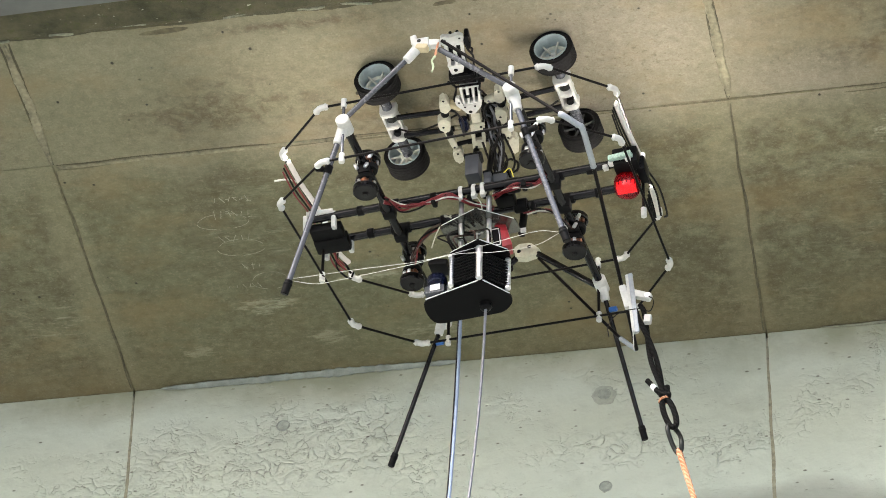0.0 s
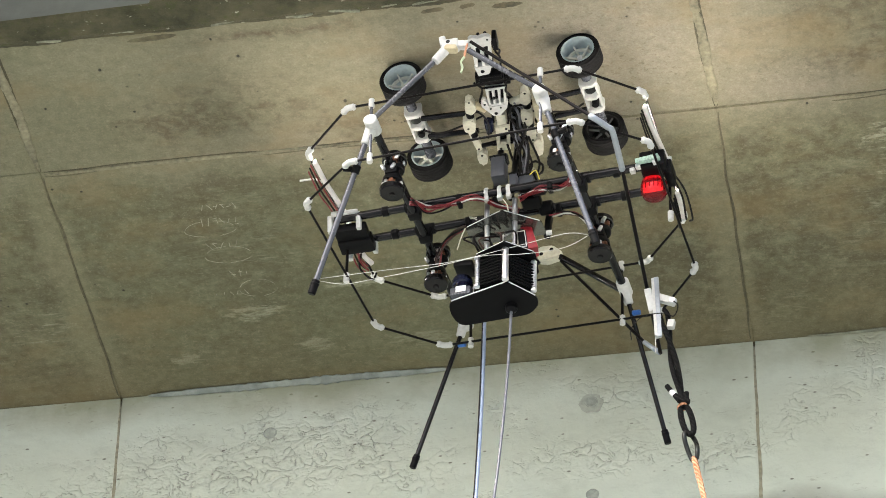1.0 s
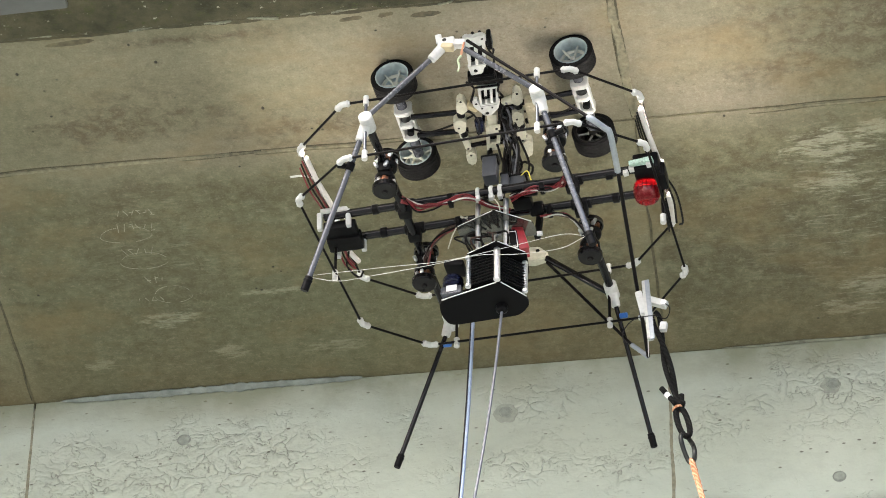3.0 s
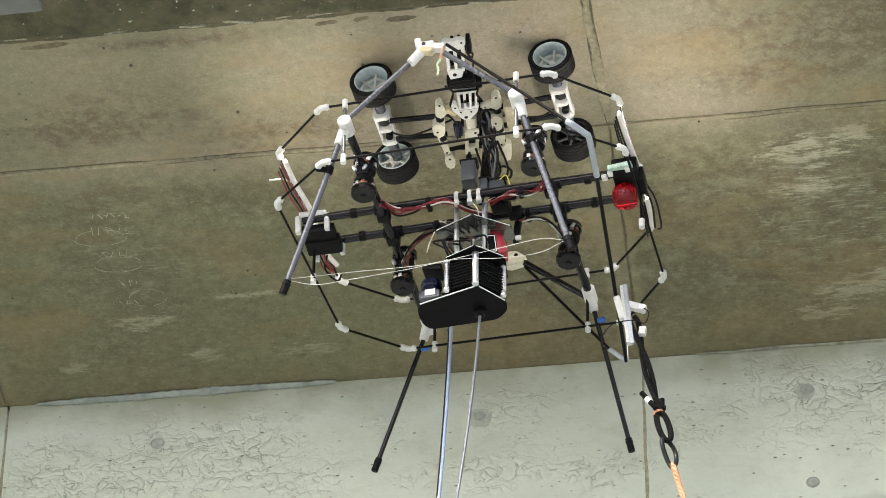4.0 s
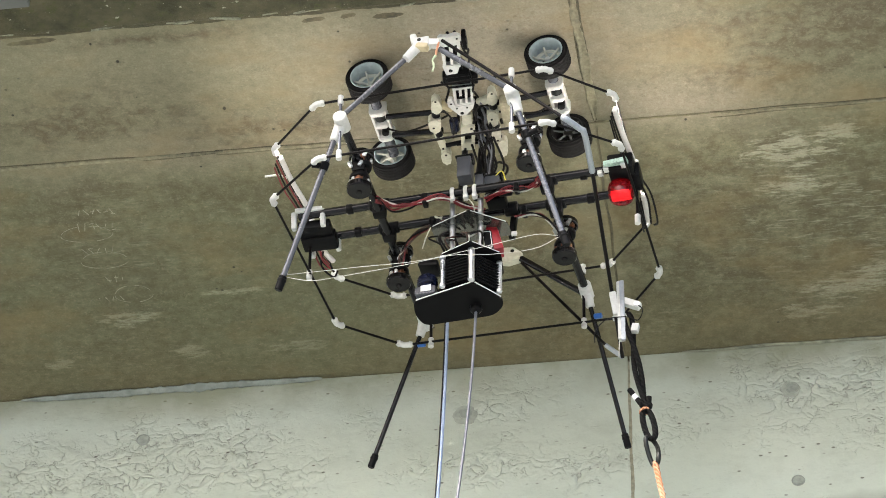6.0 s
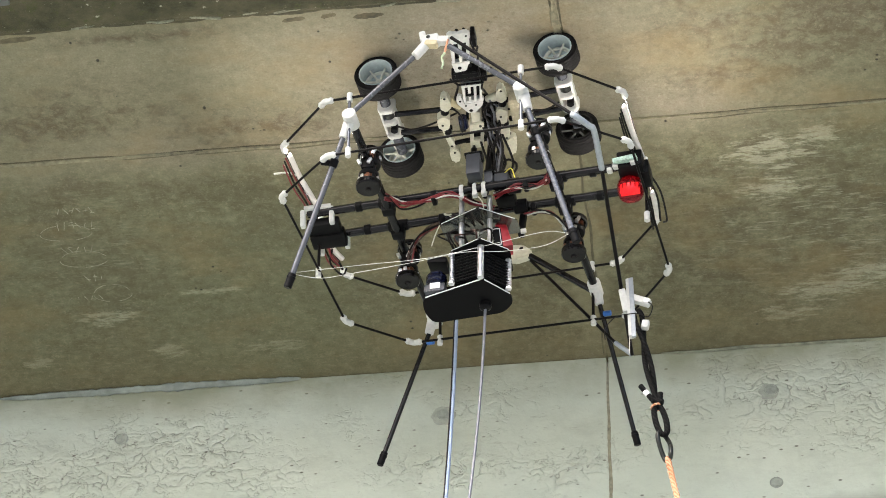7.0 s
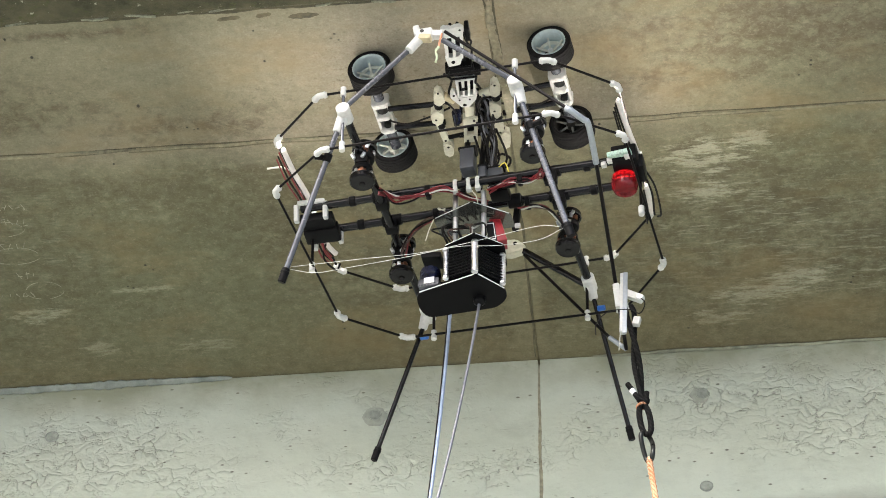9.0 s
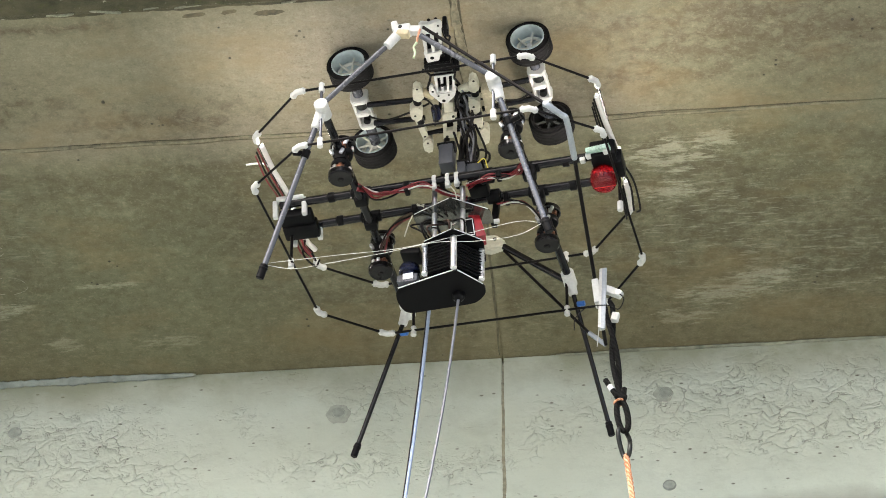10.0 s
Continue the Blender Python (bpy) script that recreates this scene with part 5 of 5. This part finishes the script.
def build_ends():
    # battery pack at one end of the cross tubes
    bm = B()
    add_box(bm, (-0.378, 0.048, -0.405), (0.085, 0.05, 0.026), (0, 0, 2), 0.006)
    add_box(bm, (-0.376, 0.085, -0.41), (0.09, 0.05, 0.03), (0, 0, 2), 0.006)
    bat = part("battery_pack", bm, MAT_BLACK, drone, "black battery pack strapped to the tubes")
    for x, y in ((-0.35, 0.012), (-0.425, 0.012), (-0.335, 0.112), (-0.405, 0.125)):
        bm = B()
        add_box(bm, (x, y, -0.4), (0.013, 0.016, 0.05), (8, 0, 0), 0.004)
        part("strap_clip", bm, MAT_WHITE, bat, "white strap clip")
    bm = B()
    add_box(bm, (-0.385, 0.004, -0.378), (0.07, 0.02, 0.012), (0, 0, 3), 0.003)
    part("end_plate", bm, MAT_WHITE, bat)
    # foam-covered light strips along both sides
    for side, pts in ((-1, [(-0.41, -0.18, -0.355), (-0.404, -0.1, -0.36), (-0.394, -0.03, -0.362), (-0.387, 0.03, -0.365)]),
                      (-1, [(-0.392, 0.15, -0.365), (-0.388, 0.19, -0.365), (-0.378, 0.225, -0.362)]),
                      (1, [(0.437, -0.175, -0.355), (0.439, -0.1, -0.358), (0.447, 0.02, -0.36), (0.451, 0.075, -0.36)]),
                      (1, [(0.446, 0.15, -0.36), (0.443, 0.21, -0.36), (0.44, 0.25, -0.36)])):
        bm = B()
        add_sweep(bm, smooth_path(pts, 5), 0.0068, 10)
        st = part("foam_strip", bm, MAT_FOAM, drone, "white foam strip along the cage side")
        bm = B()
        add_sweep(bm, [V(*p) + V(0, 0, 0.0066) for p in pts], 0.0022, 6)
        part("led_strip", bm, MAT_LED if side < 0 else MAT_LEDBRIGHT, st, "glowing warm white light strip")
        off = V(-0.011 * 1, 0.0, -0.006) if side < 0 else V(-0.008, 0, -0.009)
        for j in range(3):
            bm = B()
            add_sweep(bm, smooth_path([V(*p) + off * (1 + 0.5 * j) + V(0, 0.01 * j, 0.003 * math.sin(9 * i + j)) for i, p in enumerate(pts)], 5), 0.0024, 6)
            part("strip_wire", bm, (MAT_REDWIRE if j != 1 else MAT_BLACKWIRE) if side < 0 else MAT_BLACKWIRE, st)
    for pts, mt in (([(-0.39, 0.17, -0.37), (-0.405, 0.21, -0.385), (-0.385, 0.255, -0.39), (-0.372, 0.25, -0.375)], MAT_BLACKWIRE),
                    ([(-0.395, 0.15, -0.37), (-0.398, 0.19, -0.38), (-0.388, 0.23, -0.38)], MAT_REDWIRE),
                    ([(0.455, 0.07, -0.37), (0.47, 0.13, -0.38), (0.468, 0.22, -0.39), (0.455, 0.25, -0.375)], MAT_BLACKWIRE),
                    ([(0.45, 0.09, -0.37), (0.458, 0.15, -0.38), (0.45, 0.23, -0.385)], MAT_BLACKWIRE),
                    ([(-0.412, -0.11, -0.36), (-0.43, -0.125, -0.36), (-0.465, -0.128, -0.36)], MAT_WHITEWIRE)):
        bm = B()
        add_sweep(bm, smooth_path(pts, 6), 0.0028, 6)
        part("loop_wire", bm, mt, drone)
    # beacon, its housing and the board at the other end
    bm = B()
    add_box(bm, (0.42, -0.005, -0.395), (0.065, 0.055, 0.05), (0, 0, 0), 0.006)
    add_box(bm, (0.452, 0.03, -0.40), (0.022, 0.06, 0.045), (0, 0, 0), 0.005)
    box = part("beacon_housing", bm, MAT_BLACK, drone, "black beacon housing")
    bm = B()
    add_lathe(bm, [(0.0, -0.424), (0.0318, -0.424), (0.0325, -0.427), (0.0315, -0.456), (0.0295, -0.463), (0.02, -0.466), (0.0, -0.4665)], Matrix.Translation((0.411, 0.032, 0)), 36)
    lens = part("beacon_lens", bm, MAT_BEACON, drone, "glowing red ribbed beacon lens")
    # added turning lamp for the blink: one side glows, the other is dark red
    bm = B()
    for k in range(10):
        u, w = -math.pi / 3 + k * math.pi / 15, -math.pi / 3 + (k + 1) * math.pi / 15
        add_prism(bm, [(0.0175 * math.sin(u), -0.0175 * math.cos(u)), (0.0175 * math.sin(w), -0.0175 * math.cos(w)), (0.0162 * math.sin(w), -0.0162 * math.cos(w)), (0.0162 * math.sin(u), -0.0162 * math.cos(u))], -0.024, 0.024, pose(0, 0, 0, 0, 90, 0))
    lamp = part("blink_lamp", bm, MAT_LAMP, drone, "glowing shell, added and turned to make the beacon blink")
    bm = B()
    add_rod(bm, (-0.0255, 0, 0), (0.0255, 0, 0), 0.0158, seg=20)
    part("lamp_back", bm, MAT_LAMPBACK, lamp, "dark red back that hides the glow between blinks")
    LAMP.append(lamp)
    for k in range(18):
        a = k * math.pi / 9
        rod_part("lens_rib", (0.411 + 0.0322 * math.cos(a), 0.032 + 0.0322 * math.sin(a), -0.43), (0.411 + 0.031 * math.cos(a), 0.032 + 0.031 * math.sin(a), -0.458), 0.0015, MAT_BEACON, lens)
    bm = B()
    add_lathe(bm, [(0.0318, -0.4385), (0.034, -0.44), (0.034, -0.442), (0.0316, -0.4435)], Matrix.Translation((0.411, 0.032, 0)), 36)
    part("lens_band", bm, MAT_BEACON, lens)
    bm = B()
    add_box(bm, (0.412, -0.032, -0.405), (0.06, 0.035, 0.012), (10, 0, -6), 0.002)
    pcb = part("circuit_board", bm, MAT_GREENPCB, drone, "green circuit board")
    for x, y in ((0.385, -0.042), (0.43, -0.05), (0.368, -0.03)):
        bm = B()
        add_box(bm, (x, y + 0.014, -0.414), (0.013, 0.014, 0.012), (0, 0, -6), 0.002)
        part("connector", bm, MAT_WHITE, pcb, "white plug")


def build_strings():
    """Two thin white strings tied between the near legs."""
    y = -0.215
    for pts in ([(-0.378, y, -0.77), (-0.2, y, -0.778), (-0.042, y, -0.786), (0.111, y, -0.772), (0.24, y, -0.757), (0.298, y, -0.771)],
                [(-0.378, y, -0.775), (-0.31, y, -0.80), (-0.24, y, -0.80), (-0.08, y, -0.793), (0.04, y, -0.784), (0.14, y, -0.799), (0.24, y, -0.8), (0.3, y, -0.775)]):
        bm = B()
        add_sweep(bm, smooth_path(pts, 8), 0.00065, 6)
        part("string", bm, MAT_WHITEWIRE, drone, "thin white string between the legs")


build_cage(CAGE_UP)
build_cage(CAGE_LOW)
build_posts()
build_booms()
for key in ENDS:
    build_leg(key)
RAIL_A, RAIL_B = build_arches()
build_motors()
WHEELS = build_wheels()
build_arm()
build_centre()
build_wiring()
build_ends()
build_strings()

# ---- safety rope on the rail, with its bracket ----
PIVOT = V(0.357, 0.21, -0.605)           # where the bracket rides on the rail, in the drone's space


def build_rope():
    rope = thing("safety_rope", "orange rope with black sling and steel link on white bracket", "safety rope")

    def P(x, z, y=0.0):
        return V(x, y, z)
    bm = B()
    add_box(bm, (0.013, 0, -0.07), (0.016, 0.016, 0.185), (0, -1, 0), 0.003)
    add_box(bm, (-0.002, 0.0, -0.045), (0.018, 0.016, 0.075), (0, -8, 0), 0.004)
    add_box(bm, (0.038, 0, -0.05), (0.056, 0.018, 0.02), (0, 30, 0), 0.005)
    br = part("rail_bracket", bm, MAT_WHITE, rope, "white printed rail bracket")
    bm = B()
    add_rod(bm, (0.056, -0.014, -0.062), (0.056, -0.006, -0.062), 0.008)
    part("bolt", bm, MAT_ALU, br)
    bm = B()
    add_box(bm, (0.05, -0.008, -0.137), (0.018, 0.016, 0.024), (0, 12, 0), 0.003)
    part("sling_clip", bm, MAT_WHITE, br)
    bm = B()
    add_box(bm, (0.019, -0.009, -0.075), (0.012, 0.006, 0.19), (0, -1, 0), 0.002)
    part("bracket_shim", bm, MAT_LIGHTTUBE, br, "clear plastic shim")
    bm = B()
    add_sweep(bm, smooth_path([(0.052, -0.012, -0.06), (0.07, -0.014, -0.085), (0.058, -0.012, -0.115), (0.03, -0.012, -0.1), (-0.02, -0.012, -0.1), (-0.05, -0.01, -0.13), (-0.052, -0.008, -0.165)], 6), 0.0014, 6)
    part("cable_tie", bm, MAT_BLACKWIRE, br)
    bm = B()
    add_rod(bm, (0.008, 0, -0.16), (0.006, 0, -0.215), 0.0012, seg=6)
    part("loose_tie", bm, MAT_WHITEWIRE, br)
    # doubled black sling twisted down to the knot
    for ph in (0, math.pi):
        pts = [P(0.024 + 0.008 * math.cos(ph), -0.08)] + [P(0.03 + 0.038 * t + 0.0095 * math.cos(ph + 5.2 * t) * (1.0 - 0.45 * t), -0.095 - 0.285 * t, 0.009 * math.sin(ph + 5.2 * t)) for t in [k / 12 for k in range(13)]]
        bm = B()
        add_sweep(bm, smooth_path(pts, 3), 0.0066, 10)
        part("sling", bm, MAT_BLACKROPE, rope, "twisted black sling")
    bm = B()
    add_rod(bm, (0.066, 0, -0.395), (0.074, 0, -0.36), 0.0105)
    add_rod(bm, (0.058, -0.008, -0.375), (0.086, -0.006, -0.385), 0.008)
    add_rod(bm, (0.078, -0.006, -0.382), (0.08, -0.008, -0.356), 0.007)
    part("knot", bm, MAT_BLACKROPE, rope, "black sling knot")
    bm = B()
    add_rod(bm, (0.064, -0.006, -0.38), (0.032, -0.01, -0.327), 0.0066)
    tail = part("sling_tail", bm, MAT_BLACKROPE, rope)
    bm = B()
    add_rod(bm, (0.051, -0.0075, -0.359), (0.043, -0.0088, -0.346), 0.0073)
    part("tail_tape", bm, MAT_LABEL, tail, "white tape band")
    bm = B()
    ring = [V(0.068 + 0.0125 * math.cos(k * math.pi / 6), 0.0125 * math.sin(k * math.pi / 6), -0.392 + 0.003 * math.cos(k * math.pi / 6)) for k in range(12)]
    add_sweep(bm, ring, 0.003, 6, True)
    part("whipping", bm, MAT_ROPE, rope, "orange cord whipping")
    # loop and link

    def oval(c, w, h, tilt, r, seg=28, deep=0.0):
        out = []
        for k in range(seg):
            a = k * 2 * math.pi / seg
            x, z = w * math.cos(a), h * math.sin(a)
            x = math.copysign(abs(math.cos(a)) ** 0.75, math.cos(a)) * w
            ct, st = math.cos(tilt), math.sin(tilt)
            out.append(V(c[0] + x * ct + z * st, deep * math.sin(2 * a), c[1] - x * st + z * ct))
        return out
    bm = B()
    add_sweep(bm, oval((0.077, -0.434), 0.0125, 0.045, -0.18, 0.007), 0.0074, 10, True)
    part("sling_loop", bm, MAT_BLACKROPE, rope, "black sling loop")
    bm = B()
    add_sweep(bm, [q + V(0, 0.003, 0) for q in oval((0.085, -0.513), 0.0125, 0.042, -0.2, 0.006, 28, 0.012)], 0.0058, 10, True)
    part("steel_link", bm, MAT_GUNMETAL, rope, "dark steel oval quick link")
    # orange rope down to the ground
    end = -(H + PIVOT.z) + 0.02
    for ph in (0, 2 * math.pi / 3, 4 * math.pi / 3):
        pts = []
        n = 150
        for k in range(n + 1):
            t = k / n
            z = -0.552 + (end + 0.552) * (t ** 1.6)
            x = 0.09 + 0.155 * (-0.552 - z)
            a = ph + (-0.552 - z) * 130
            pts.append(V(x + 0.0038 * math.cos(a), 0.0038 * math.sin(a), z)) if t < 0.5 else pts.append(V(x + 0.0035 * math.cos(ph), 0.0035 * math.sin(ph), z))
        bm = B()
        add_sweep(bm, pts, 0.0046, 6)
        part("strand", bm, MAT_ROPE, rope, "pale orange rope strand")
    return rope


def build_cable(name, start, lean, bend, material, label, r):
    cable = thing(name, label, "cable")
    n = 40
    end = -H + 0.01
    pts = []
    for k in range(n + 1):
        t = (k / n) ** 1.8
        z = start.z + (end - start.z) * t
        d = start.z - z
        pts.append(V(start.x - lean * d - bend * max(0.0, d - 0.1) * d * (1 if d < 1 else 1 / d), start.y, z))
    bm = B()
    add_sweep(bm, pts, r, 10)
    part("sheath", bm, material, cable)
    return cable, start


rope = build_rope()
cables = [
    build_cable("grey_cable", V(0.022, 0.118, -0.684), 0.035, 0.07, MAT_CABLEGREY, "thin grey cable hanging from the drone", 0.0036),
    build_cable("blue_cable", V(-0.079, 0.24, -0.575), 0.028, 0.04, MAT_CABLEBLUE, "pale blue cable hanging from the drone", 0.0045),
    build_cable("black_cable", V(-0.083, 0.24, -0.575), 0.034, 0.03, MAT_BLACKWIRE, "thin black cable beside the blue one", 0.003),
]


# ---- what moves ----
def motions():
    ox, oy = -0.3566, -1.1814
    track = [
        (0.0, -0.300, 0.021, -1.331), (0.5, -0.250, 0.017, -0.95), (1.0, -0.201, 0.012, -0.65), (1.5, -0.148, 0.009, -0.15),
        (2.0, -0.096, 0.004, 0.0), (2.5, -0.048, 0.002, 0.0), (3.0, -0.010, 0.001, -0.02), (3.5, -0.001, 0.0, -0.024),
        (4.0, 0.0, 0.0, -0.02), (4.5, 0.0, 0.0, -0.05), (5.0, 0.001, 0.0, -0.18), (5.5, 0.001, 0.0, -0.2),
        (6.0, 0.024, -0.002, -0.4), (6.5, 0.061, -0.004, -0.7), (7.0, 0.099, -0.006, -0.87), (7.5, 0.137, -0.008, -0.93),
        (8.0, 0.177, -0.010, -1.15), (8.5, 0.214, -0.013, -1.42), (9.0, 0.252, -0.016, -1.85), (9.5, 0.286, -0.019, -2.5), (10.0, 0.288, -0.021, -2.5),
    ]
    base = {t: pose(ox + x, oy + y, H, 0, 0, yaw - 5.5) for t, x, y, yaw in track}
    walk(drone, [(t, base[t]) for t in base])
    for hub, c in WHEELS:
        walk(hub, [(t, Matrix.Translation(c) @ pose(0, 0, 0, 0, math.degrees(-(x + 0.3) / WHEEL_R), 0)) for t, x, y, yaw in track])
    # the beacon blinks by turning its added lamp once in 1.18 s; the glowing side looks down and outwards at 1.15 s
    walk(LAMP[0], [(0.2 * k, Matrix.Translation(LAMP_AT) @ pose(0, 0, 0, LAMP_FACE + 360 * (0.2 * k - 1.15) / 1.18, 0, 0)) for k in range(51)])
    # lean of the cables about their upper ends, in degrees
    grey = {0.0: -0.2, 1.0: 0.2, 2.0: 1.5, 3.5: 3.6, 4.5: 0.2, 5.5: 0.9, 7.0: -0.1, 8.0: 0.1, 9.0: 6.0, 10.0: 3.6}
    blue = {0.0: -0.5, 1.0: -0.9, 2.0: -0.3, 3.5: 0.3, 4.5: 0.0, 5.5: -0.7, 7.5: -0.3, 9.0: 2.0, 10.0: 2.8}
    for (cable, start), lean in zip(cables, (grey, blue, blue)):
        times = sorted(lean)
        rows = []
        for t in base:
            a = max(k for k in times if k <= t)
            b = min(k for k in times if k >= t)
            ang = lean[a] if a == b else lean[a] + (lean[b] - lean[a]) * (t - a) / (b - a)
            rows.append((t, base[t] @ Matrix.Translation(start) @ pose(0, 0, 0, 0, ang, 0) @ Matrix.Translation(-start)))
        walk(cable, rows)
    # swing of the rope about the rail: degrees about x and about y
    sway = {0.0: (0.37, -3.56), 0.5: (0.53, -2.55), 1.0: (0.38, -0.57), 1.5: (0.87, -2.83), 2.0: (0.45, -1.31), 2.5: (0.4, 0.2), 3.0: (0.4, -2.0), 3.5: (0.46, 0.39),
            4.0: (0.67, -2.9), 4.5: (0.0, 0.0), 5.0: (0.4, 0.87), 5.5: (0.27, -1.31), 6.0: (0.2, 0.5), 6.5: (0.0, -0.9), 7.0: (-0.24, -0.24), 7.5: (0.03, 2.28),
            8.0: (0.34, 0.21), 8.5: (-0.42, -0.57), 9.0: (0.93, 3.36), 9.5: (-0.39, 1.54), 10.0: (1.18, 3.88)}
    walk(rope, [(t, base[t] @ Matrix.Translation(PIVOT) @ pose(0, 0, 0, *sway[t], 0)) for t in base])


motions()
